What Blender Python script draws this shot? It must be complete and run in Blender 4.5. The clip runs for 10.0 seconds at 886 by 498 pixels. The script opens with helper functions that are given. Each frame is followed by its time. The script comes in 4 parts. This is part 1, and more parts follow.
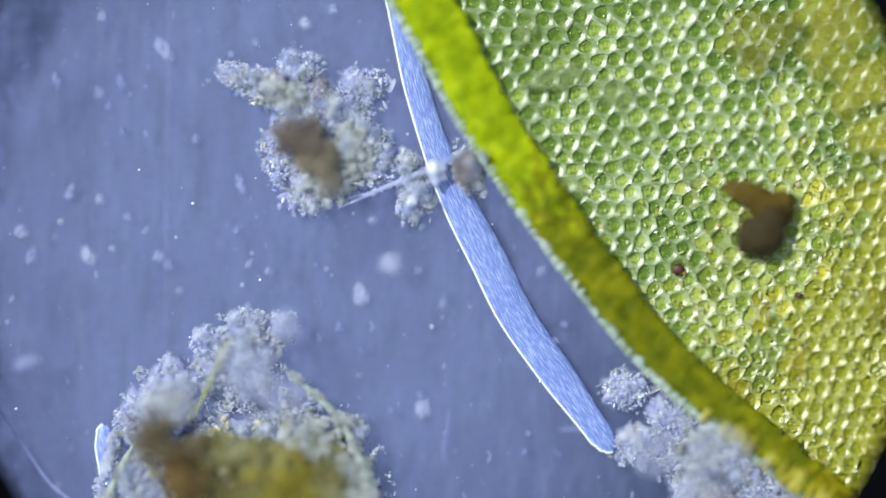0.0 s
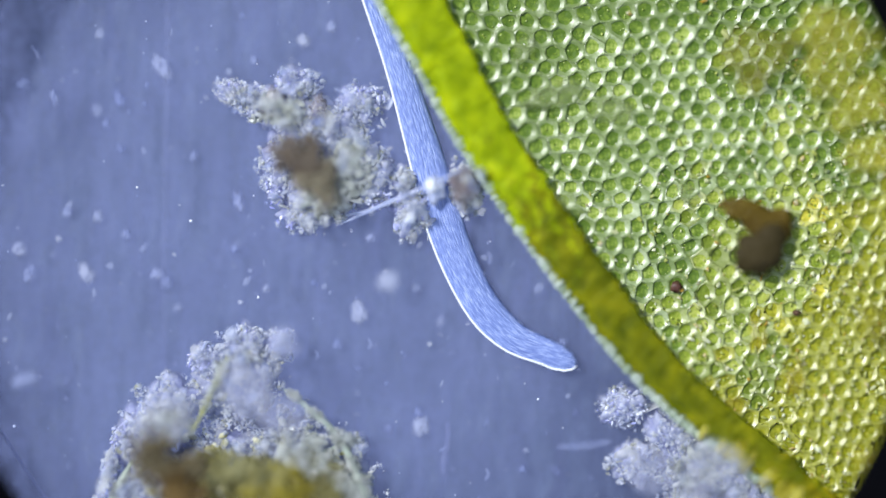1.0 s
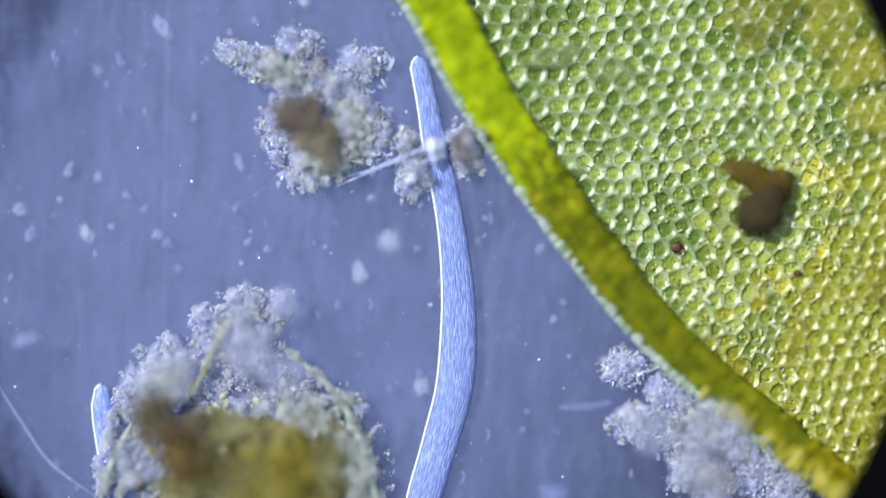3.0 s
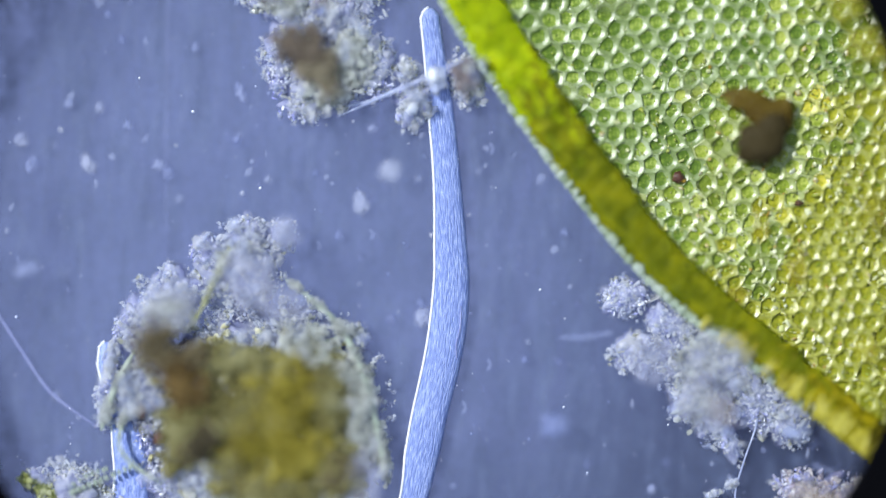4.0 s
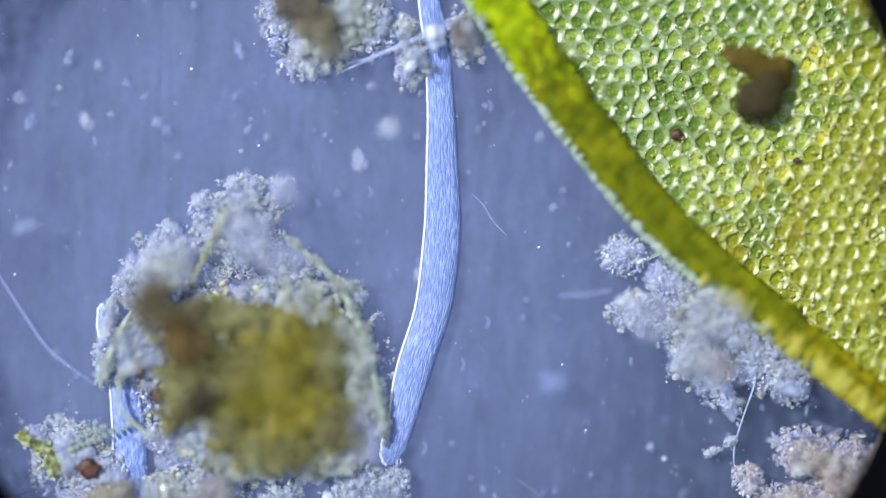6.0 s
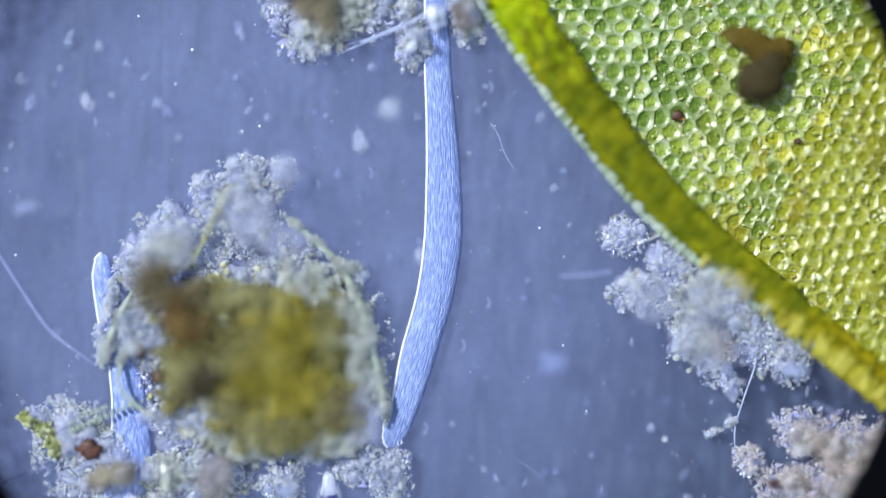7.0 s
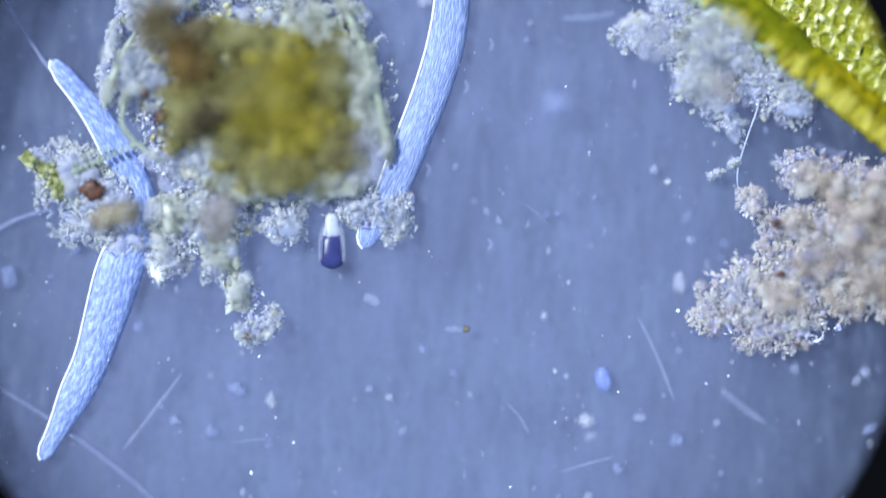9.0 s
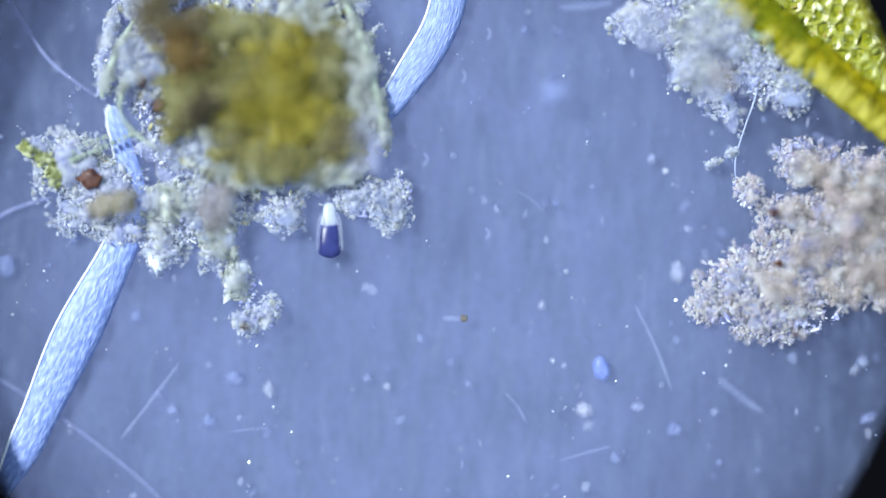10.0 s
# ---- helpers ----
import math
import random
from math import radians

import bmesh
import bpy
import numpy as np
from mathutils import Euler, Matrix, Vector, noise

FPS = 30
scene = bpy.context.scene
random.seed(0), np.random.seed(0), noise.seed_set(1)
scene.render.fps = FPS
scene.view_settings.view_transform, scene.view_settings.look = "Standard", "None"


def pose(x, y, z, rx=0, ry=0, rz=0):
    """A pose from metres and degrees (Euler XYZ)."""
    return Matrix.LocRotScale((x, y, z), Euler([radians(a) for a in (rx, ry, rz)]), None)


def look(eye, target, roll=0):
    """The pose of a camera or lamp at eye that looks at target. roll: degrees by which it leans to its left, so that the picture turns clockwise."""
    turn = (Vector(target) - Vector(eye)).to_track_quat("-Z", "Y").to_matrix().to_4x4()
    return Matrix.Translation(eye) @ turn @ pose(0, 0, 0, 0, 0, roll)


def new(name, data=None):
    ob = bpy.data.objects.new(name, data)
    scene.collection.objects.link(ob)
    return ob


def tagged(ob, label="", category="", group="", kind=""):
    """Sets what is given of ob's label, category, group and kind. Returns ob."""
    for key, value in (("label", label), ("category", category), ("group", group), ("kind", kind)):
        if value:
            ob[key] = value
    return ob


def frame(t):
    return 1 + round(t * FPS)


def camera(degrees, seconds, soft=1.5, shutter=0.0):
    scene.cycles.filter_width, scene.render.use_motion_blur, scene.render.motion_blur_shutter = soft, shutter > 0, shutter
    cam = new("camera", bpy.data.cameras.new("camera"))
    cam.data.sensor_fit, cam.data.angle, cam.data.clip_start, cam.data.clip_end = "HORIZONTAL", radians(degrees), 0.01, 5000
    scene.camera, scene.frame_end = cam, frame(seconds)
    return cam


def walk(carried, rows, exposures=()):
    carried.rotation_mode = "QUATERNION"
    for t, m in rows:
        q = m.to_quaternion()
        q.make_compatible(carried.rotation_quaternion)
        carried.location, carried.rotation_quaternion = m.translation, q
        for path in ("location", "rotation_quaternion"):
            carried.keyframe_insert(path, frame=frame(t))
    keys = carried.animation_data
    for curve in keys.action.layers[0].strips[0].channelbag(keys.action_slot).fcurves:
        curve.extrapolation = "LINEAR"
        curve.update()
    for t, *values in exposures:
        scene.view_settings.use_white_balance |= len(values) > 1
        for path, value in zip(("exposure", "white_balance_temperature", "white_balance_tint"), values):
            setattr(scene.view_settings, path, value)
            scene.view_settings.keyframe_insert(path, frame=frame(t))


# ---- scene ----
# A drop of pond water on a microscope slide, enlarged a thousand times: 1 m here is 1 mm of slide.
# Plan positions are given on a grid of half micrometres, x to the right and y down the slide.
U = 0.0005
FOCUS = 0.012                 # height of the sharp plane over the glass
HEIGHT = FOCUS + 784 * U / math.tan(radians(10))


def at(gx, gy, z=0.0):
    return Vector(((gx - 784) * U, (441 - gy) * U, z))


# ---- the camera, which slides down the slide with its eyepiece stop ----
cam = camera(20.0, 10.0, soft=1.4, shutter=0.4)
cam.data.dof.use_dof = True
cam.data.dof.focus_distance = HEIGHT - FOCUS
cam.data.dof.aperture_fstop = 0.08
# seconds, drift to the right, travel down the slide (half micrometres)
TRAVEL = [
    (0.0, 0, 0), (0.5, 3, -13), (1.0, 3.5, -31), (1.5, 4, -56), (2.0, 3, -69), (2.5, 2, -7), (3.0, 2, 39),
    (3.2, 1, 72), (4.3, 0, 191), (4.5, 0, 212), (5.0, 1, 237), (5.5, 3, 237), (6.8, 1, 253), (7.0, 1, 272),
    (7.5, 0, 326), (8.0, -1, 437), (8.5, -2, 580), (9.0, -4, 730), (9.5, -2, 772), (10.0, 0, 749),
]
walk(cam, [(t, pose(gx * U, -gy * U, HEIGHT)) for t, gx, gy in TRAVEL],
     exposures=[(0.0, 0.0, 6500, 11), (0.5, 0.0, 6500, 13), (1.2, 0.0, 6500, 14.5), (3.0, 0.0, 6500, 14), (4.5, 0.02, 6500, 11), (7.0, 0.06, 6450, 9.5), (8.0, 0.09, 6380, 8), (9.0, 0.25, 6340, 6), (9.5, 0.28, 6330, 6), (10.0, 0.35, 6330, 6)])

# ---- light: added sun from the upper left for oblique relief, and a blue fill ----
SUN_FROM = Vector((-0.70, 0.46, 0.84))
lamp = new("relief_sun", bpy.data.lights.new("relief_sun", "SUN"))
lamp.data.energy, lamp.data.angle, lamp.data.color = 4.5, radians(9), (0.94, 0.98, 1.0)
lamp.matrix_world = look(SUN_FROM, (0, 0, 0))
world = bpy.data.worlds.new("blue_fill")
scene.world = world
world.use_nodes = True
world.node_tree.nodes["Background"].inputs["Color"].default_value = (0.60, 0.78, 1.0, 1)
world.node_tree.nodes["Background"].inputs["Strength"].default_value = 0.53


# ---- materials ----
def material(name, colours, scale=40.0, detail=6.0, rough=0.5, bump=0.3, bump_scale=None, spec=0.4, island=0.0,
             piece=0.0, alpha=1.0, stretch=(1, 1, 1), distance=0.0006, coords=""):
    """colours: stops (position, r, g, b) read along a two-scale noise, shifted by island or by piece."""
    mat = bpy.data.materials.new(name)
    mat.use_nodes = True
    nt = mat.node_tree
    n, link = nt.nodes, nt.links.new
    bsdf = n["Principled BSDF"]
    coord = n.new("ShaderNodeTexCoord")
    mapping = n.new("ShaderNodeMapping")
    mapping.inputs["Scale"].default_value = stretch
    if coords:
        coord = n.new("ShaderNodeAttribute")
        coord.attribute_name = coords
    link(coord.outputs["Vector" if coords else "Object"], mapping.inputs["Vector"])
    big = n.new("ShaderNodeTexNoise")
    big.inputs["Scale"].default_value, big.inputs["Detail"].default_value = scale, detail
    link(mapping.outputs["Vector"], big.inputs["Vector"])
    fine = n.new("ShaderNodeTexNoise")
    fine.inputs["Scale"].default_value, fine.inputs["Detail"].default_value = scale * 6, 4
    link(mapping.outputs["Vector"], fine.inputs["Vector"])
    value = n.new("ShaderNodeMix")
    value.inputs["Factor"].default_value = 0.35
    link(big.outputs["Fac"], value.inputs["A"])
    link(fine.outputs["Fac"], value.inputs["B"])
    fac = value.outputs["Result"]
    for amount, kind, socket in ((island, "ShaderNodeNewGeometry", "Random Per Island"), (piece, "ShaderNodeObjectInfo", "Random")):
        if amount:
            src = n.new(kind)
            shift = n.new("ShaderNodeMath")
            shift.operation = "SUBTRACT"
            shift.inputs[1].default_value = 0.5
            link(src.outputs[socket], shift.inputs[0])
            mul = n.new("ShaderNodeMath")
            mul.operation = "MULTIPLY_ADD"
            mul.inputs[1].default_value = amount
            link(shift.outputs[0], mul.inputs[0])
            link(fac, mul.inputs[2])
            fac = mul.outputs[0]
    ramp = n.new("ShaderNodeValToRGB")
    el = ramp.color_ramp.elements
    for i, (p, r, g, b) in enumerate(colours):
        e = el[i] if i < 2 else el.new(p)
        e.position, e.color = p, (r, g, b, 1)
    link(fac, ramp.inputs["Fac"])
    link(ramp.outputs["Color"], bsdf.inputs["Base Color"])
    bsdf.inputs["Roughness"].default_value = rough
    bsdf.inputs["Specular IOR Level"].default_value = spec
    if alpha < 1:
        bsdf.inputs["Alpha"].default_value = alpha
    if bump:
        relief = n.new("ShaderNodeTexNoise")
        relief.inputs["Scale"].default_value = bump_scale or scale * 4
        relief.inputs["Detail"].default_value = 5
        link(mapping.outputs["Vector"], relief.inputs["Vector"])
        b = n.new("ShaderNodeBump")
        b.inputs["Strength"].default_value, b.inputs["Distance"].default_value = bump, distance
        link(relief.outputs["Fac"], b.inputs["Height"])
        link(b.outputs["Normal"], bsdf.inputs["Normal"])
    return mat


GLASS = material("wet_glass", [(0.36, 0.075, 0.097, 0.18), (0.5, 0.10, 0.13, 0.23), (0.64, 0.15, 0.19, 0.32)], scale=26,
                 rough=0.45, bump=0.8, bump_scale=48, spec=0.25, stretch=(2.4, 0.7, 1), distance=0.004, alpha=0.12)


def streaky_film(mat):
    """A thin uneven film of slime on the glass, in long faint streaks."""
    n, link = mat.node_tree.nodes, mat.node_tree.links.new
    coord, mapping, streak, span = n.new("ShaderNodeTexCoord"), n.new("ShaderNodeMapping"), n.new("ShaderNodeTexNoise"), n.new("ShaderNodeMapRange")
    mapping.inputs["Scale"].default_value = (1.0, 0.28, 1.0)
    mapping.inputs["Rotation"].default_value = (0, 0, radians(-14))
    streak.inputs["Scale"].default_value, streak.inputs["Detail"].default_value, streak.inputs["Distortion"].default_value = 52, 5, 0.8
    for key, value in (("From Min", 0.58), ("From Max", 1.0), ("To Min", 0.06), ("To Max", 0.60)):
        span.inputs[key].default_value = value
    link(coord.outputs["Object"], mapping.inputs["Vector"])
    link(mapping.outputs["Vector"], streak.inputs["Vector"])
    mottle, shift = n.new("ShaderNodeTexNoise"), n.new("ShaderNodeMath")
    mottle.inputs["Scale"].default_value, mottle.inputs["Detail"].default_value = 95, 3
    shift.operation = "MULTIPLY_ADD"
    shift.inputs[1].default_value = 0.55
    link(coord.outputs["Object"], mottle.inputs["Vector"])
    link(mottle.outputs["Fac"], shift.inputs[0])
    link(streak.outputs["Fac"], shift.inputs[2])
    link(shift.outputs[0], span.inputs["Value"])
    link(span.outputs["Result"], n["Principled BSDF"].inputs["Alpha"])


streaky_film(GLASS)


def glow_falloff():
    """The lamp's field lens, falloff painted in: brightest left of middle, fading to the rim."""
    mat = bpy.data.materials.new("glow_falloff")
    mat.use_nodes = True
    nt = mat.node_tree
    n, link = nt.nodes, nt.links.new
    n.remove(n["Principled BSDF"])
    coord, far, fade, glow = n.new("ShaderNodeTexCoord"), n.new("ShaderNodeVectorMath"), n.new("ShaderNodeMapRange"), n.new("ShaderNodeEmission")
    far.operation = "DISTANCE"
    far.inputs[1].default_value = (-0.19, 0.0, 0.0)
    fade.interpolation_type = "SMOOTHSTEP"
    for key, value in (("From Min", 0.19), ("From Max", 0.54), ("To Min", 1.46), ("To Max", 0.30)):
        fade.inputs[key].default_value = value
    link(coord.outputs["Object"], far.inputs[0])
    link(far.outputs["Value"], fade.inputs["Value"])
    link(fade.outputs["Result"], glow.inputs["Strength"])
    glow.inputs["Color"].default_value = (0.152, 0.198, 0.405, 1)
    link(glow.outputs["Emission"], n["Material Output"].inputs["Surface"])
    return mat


GLOW = glow_falloff()
BLACK = material("blackened_metal", [(0.3, 0.002, 0.002, 0.003), (0.7, 0.004, 0.004, 0.005)], rough=0.9, spec=0.0, bump=0.1)
BODY = material("ciliate_body", [(0.38, 0.14, 0.20, 0.50), (0.5, 0.21, 0.29, 0.63), (0.62, 0.44, 0.53, 0.86)], scale=860, detail=5,
                rough=0.3, bump=1.0, bump_scale=860, stretch=(0.13, 1, 1), distance=0.0014, spec=0.5, coords="along")
GRAINY = material("granular_ciliate_body", [(0.38, 0.15, 0.21, 0.52), (0.5, 0.22, 0.30, 0.66), (0.64, 0.42, 0.51, 0.86)], scale=340, detail=4,
                  rough=0.3, bump=1.0, bump_scale=340, stretch=(0.42, 1, 1), distance=0.0016, spec=0.5, coords="along")
# near-white for crystals, ribs and the ciliates' painted edge highlight
EDGE = material("bright_white", [(0.3, 0.82, 0.86, 0.95), (0.7, 0.95, 0.97, 1.0)], scale=60, rough=0.3, bump=0.1)
GEL = material("pale_gel", [(0.3, 0.29, 0.32, 0.58), (0.45, 0.46, 0.49, 0.76), (0.58, 0.60, 0.64, 0.84), (0.7, 0.68, 0.70, 0.76)],
               scale=60, rough=0.22, bump=1.0, bump_scale=260, distance=0.0024, alpha=0.48, spec=0.9)
GRAIN = material("pale_grains", [(0.05, 0.44, 0.50, 0.74), (0.3, 0.62, 0.68, 0.88), (0.55, 0.78, 0.82, 0.93), (0.8, 0.88, 0.92, 0.97),
                                 (0.97, 0.60, 0.60, 0.42)], scale=30, rough=0.42, island=0.9, bump=0.4, spec=0.5, alpha=0.55)
YGRAIN = material("yellowish_grains", [(0.05, 0.34, 0.36, 0.34), (0.35, 0.60, 0.63, 0.56), (0.6, 0.78, 0.82, 0.74), (0.9, 0.86, 0.90, 0.92)],
                  scale=30, rough=0.2, island=0.8, bump=0.2, spec=0.8, alpha=0.55)
RGRAIN = material("rosy_grains", [(0.05, 0.30, 0.32, 0.60), (0.25, 0.54, 0.55, 0.78), (0.5, 0.80, 0.69, 0.68), (0.7, 0.88, 0.83, 0.79), (0.9, 0.92, 0.94, 0.97)],
                  scale=60, rough=0.5, island=0.9, bump=0.9, spec=0.5, alpha=0.6)
FLAKE = material("pale_flakes", [(0.05, 0.34, 0.42, 0.76), (0.35, 0.58, 0.65, 0.90), (0.6, 0.84, 0.88, 0.98), (0.85, 0.86, 0.87, 0.84)], scale=60,
                 rough=0.3, island=0.9, bump=0.9, bump_scale=240, distance=0.0016, alpha=0.30, spec=0.9)
RFLAKE = material("rosy_flakes", [(0.05, 0.22, 0.25, 0.50), (0.3, 0.52, 0.46, 0.62), (0.5, 0.78, 0.62, 0.62), (0.7, 0.84, 0.76, 0.74), (0.9, 0.88, 0.90, 0.96)], scale=60,
                  rough=0.3, island=1.0, bump=0.9, bump_scale=240, distance=0.0016, alpha=0.34, spec=0.9)
BLUSH = material("blush_slime", [(0.36, 0.70, 0.56, 0.52), (0.5, 0.85, 0.72, 0.66), (0.62, 0.92, 0.86, 0.82)], scale=50, rough=0.5, bump=1.0, bump_scale=160, distance=0.002, alpha=0.13)
CORE = material("brown_core", [(0.36, 0.14, 0.11, 0.055), (0.62, 0.27, 0.22, 0.12)], scale=30, rough=0.7, bump=0.8, bump_scale=120, alpha=0.5)
LILAC = material("mauve_slime", [(0.36, 0.17, 0.14, 0.15), (0.62, 0.34, 0.29, 0.30)], scale=40, rough=0.7, bump=0.8, bump_scale=120, alpha=0.7)
SMEAR = material("grey_mauve_slime", [(0.36, 0.24, 0.21, 0.22), (0.62, 0.44, 0.40, 0.42)], scale=40, rough=0.7, bump=0.9, bump_scale=160, alpha=0.36)
TAN = material("tan_slime", [(0.36, 0.24, 0.20, 0.13), (0.62, 0.42, 0.37, 0.26)], scale=30, rough=0.7, bump=0.8, bump_scale=120, alpha=0.5)
UMBER = material("umber_core", [(0.36, 0.11, 0.065, 0.018), (0.62, 0.23, 0.15, 0.045)], scale=30, rough=0.7, bump=0.8, bump_scale=120, alpha=0.6)
OLIVE = material("olive_core", [(0.36, 0.17, 0.15, 0.045), (0.5, 0.28, 0.255, 0.09), (0.62, 0.46, 0.44, 0.22)], scale=30, rough=0.7,
                 bump=0.8, bump_scale=120, alpha=0.6)
AMBER = material("amber_core", [(0.36, 0.22, 0.185, 0.014), (0.5, 0.32, 0.27, 0.028), (0.62, 0.45, 0.39, 0.08)], scale=30, rough=0.7, bump=0.8, bump_scale=120, alpha=0.7)
INNER = material("yellowish_inner_grains", [(0.1, 0.26, 0.25, 0.10), (0.4, 0.44, 0.42, 0.22), (0.65, 0.58, 0.56, 0.36), (0.9, 0.74, 0.74, 0.58)], scale=40, rough=0.5, island=0.8, bump=0.5)
DUSK = material("dusky_brown", [(0.36, 0.05, 0.04, 0.02), (0.62, 0.10, 0.08, 0.04)], scale=30, rough=0.7, bump=0.8, bump_scale=120, alpha=0.7)
DARK = material("dark_brown", [(0.3, 0.028, 0.021, 0.009), (0.7, 0.060, 0.045, 0.016)], scale=30, rough=0.6, bump=0.4, spec=0.1)
BROWN = material("translucent_brown", [(0.3, 0.07, 0.04, 0.004), (0.7, 0.15, 0.10, 0.008)], scale=40, rough=0.6, bump=0.4, spec=0.2, alpha=0.7)
RUST = material("rust_red", [(0.3, 0.07, 0.025, 0.018), (0.7, 0.20, 0.09, 0.06)], scale=90, rough=0.4, bump=0.5, alpha=0.8)
MAUVE = material("mauve_brown", [(0.35, 0.13, 0.10, 0.08), (0.65, 0.27, 0.22, 0.16)], scale=34, rough=0.7, bump=0.8, alpha=0.7)
RIM = material("leaf_margin", [(0.36, 0.18, 0.25, 0.001), (0.5, 0.28, 0.36, 0.002), (0.62, 0.42, 0.49, 0.003)], scale=60, rough=0.6,
               bump=0.6, bump_scale=150, distance=0.002)
RIPE = material("ripe_leaf_margin", [(0.38, 0.085, 0.105, 0.002), (0.5, 0.14, 0.155, 0.003), (0.60, 0.22, 0.22, 0.004)], scale=60, rough=0.6,
                bump=0.6, bump_scale=150, distance=0.002)
GOLDEN = material("golden_leaf_margin", [(0.38, 0.12, 0.105, 0.002), (0.5, 0.20, 0.175, 0.003), (0.60, 0.34, 0.28, 0.005)], scale=60, rough=0.6,
                  bump=0.6, bump_scale=150, distance=0.002)
TOOTH = material("margin_cells", [(0.3, 0.21, 0.19, 0.003), (0.5, 0.38, 0.33, 0.005), (0.7, 0.54, 0.50, 0.10)], scale=30, rough=0.4,
                 bump=0.4, piece=0.3)
WALLS = material("cell_walls", [(0.3, 0.15, 0.215, 0.04), (0.5, 0.22, 0.295, 0.085), (0.7, 0.40, 0.47, 0.24)], scale=110, rough=0.38,
                 bump=0.7, bump_scale=260, piece=0.35, spec=0.8, distance=0.0008)
CELL = material("chloroplasts", [(0.36, 0.085, 0.155, 0.011), (0.5, 0.185, 0.275, 0.026), (0.62, 0.37, 0.46, 0.09)], scale=170, rough=0.45, spec=0.4,
                bump=0.7, bump_scale=420, piece=0.25, distance=0.0006)
MWALLS = material("greenish_cell_walls", [(0.3, 0.19, 0.24, 0.03), (0.5, 0.28, 0.335, 0.07), (0.7, 0.47, 0.51, 0.22)], scale=110, rough=0.36,
                  bump=0.7, bump_scale=260, piece=0.3, spec=0.8, distance=0.0008)
MCELL = material("pale_chloroplasts", [(0.34, 0.14, 0.195, 0.012), (0.5, 0.25, 0.325, 0.024), (0.64, 0.44, 0.49, 0.09)], scale=150, rough=0.45, spec=0.4,
                 bump=0.7, bump_scale=420, piece=0.3, distance=0.0006)
YWALLS = material("yellow_cell_walls", [(0.3, 0.29, 0.30, 0.02), (0.5, 0.42, 0.42, 0.05), (0.7, 0.60, 0.58, 0.14)], scale=110, rough=0.36,
                  bump=0.7, bump_scale=260, piece=0.35, spec=0.8, distance=0.0008)
YCELL = material("yellowing_chloroplasts", [(0.34, 0.22, 0.235, 0.006), (0.5, 0.38, 0.375, 0.016), (0.64, 0.58, 0.52, 0.05)], scale=150, rough=0.45, spec=0.4,
                 bump=0.7, bump_scale=420, piece=0.3, distance=0.0006)
KERNEL = material("chloroplast_grains", [(0.1, 0.22, 0.32, 0.03), (0.4, 0.28, 0.38, 0.05), (0.65, 0.34, 0.42, 0.05), (0.9, 0.46, 0.54, 0.16)], scale=60, rough=0.25,
                  island=0.9, bump=0, spec=0.9)
CRUMB = material("cell_wall_crumbs", [(0.05, 0.34, 0.38, 0.04), (0.35, 0.52, 0.56, 0.14), (0.6, 0.70, 0.72, 0.36), (0.85, 0.80, 0.82, 0.60), (0.97, 0.56, 0.34, 0.03)], scale=60, rough=0.35,
                 island=0.95, bump=0.3, spec=0.8, alpha=0.75)
PAPILLA = material("pale_papillae", [(0.3, 0.36, 0.46, 0.30), (0.5, 0.55, 0.66, 0.52), (0.7, 0.74, 0.82, 0.74)], scale=60, rough=0.35,
                   bump=0.3, piece=0.4, alpha=0.5)
for soft_tissue in (RIM, RIPE, GOLDEN):
    bsdf = soft_tissue.node_tree.nodes["Principled BSDF"]
    bsdf.inputs["Subsurface Weight"].default_value, bsdf.inputs["Subsurface Scale"].default_value = 0.8, 0.02
    bsdf.inputs["Specular IOR Level"].default_value = 0.08
    bsdf.inputs["Subsurface Radius"].default_value = (1.0, 1.0, 0.2)
for clear in (GEL, GRAIN, YGRAIN, RGRAIN, FLAKE, RFLAKE, INNER):
    bsdf = clear.node_tree.nodes["Principled BSDF"]
    bsdf.inputs["Subsurface Weight"].default_value, bsdf.inputs["Subsurface Scale"].default_value = 0.7, 0.006
    bsdf.inputs["Subsurface Radius"].default_value = (1.0, 1.0, 1.0)
for wet in (WALLS, MWALLS, YWALLS):
    wet.node_tree.nodes["Principled BSDF"].inputs["Coat Weight"].default_value = 1.0
    wet.node_tree.nodes["Principled BSDF"].inputs["Coat Roughness"].default_value = 0.30
BLADE = material("leaf_blade", [(0.3, 0.10, 0.16, 0.01), (0.7, 0.24, 0.30, 0.03)], scale=14, rough=0.6, bump=0.4)
YJELLY = material("greenish_jelly", [(0.3, 0.32, 0.38, 0.30), (0.5, 0.50, 0.58, 0.48), (0.7, 0.70, 0.76, 0.68)], scale=90, rough=0.3, bump=0.9,
                  bump_scale=140, distance=0.002, alpha=0.8)
GREENS = material("green_grains", [(0.1, 0.14, 0.16, 0.05), (0.5, 0.34, 0.37, 0.12), (0.9, 0.58, 0.60, 0.40)], scale=30, rough=0.3, island=0.8, bump=0.2)
MIST = material("blurred_slime", [(0.3, 0.56, 0.60, 0.90), (0.55, 0.74, 0.77, 0.97), (0.7, 0.82, 0.84, 0.90)], scale=26, rough=0.6, bump=0.6, alpha=0.11)
SCUM = material("pale_green_scum", [(0.3, 0.26, 0.34, 0.12), (0.7, 0.50, 0.60, 0.22)], scale=60, rough=0.35, bump=0.9, bump_scale=200, alpha=0.16)
ORANGE = material("orange_scum", [(0.3, 0.46, 0.36, 0.01), (0.7, 0.66, 0.52, 0.04)], scale=60, rough=0.35, bump=0.9, bump_scale=200, alpha=0.11)
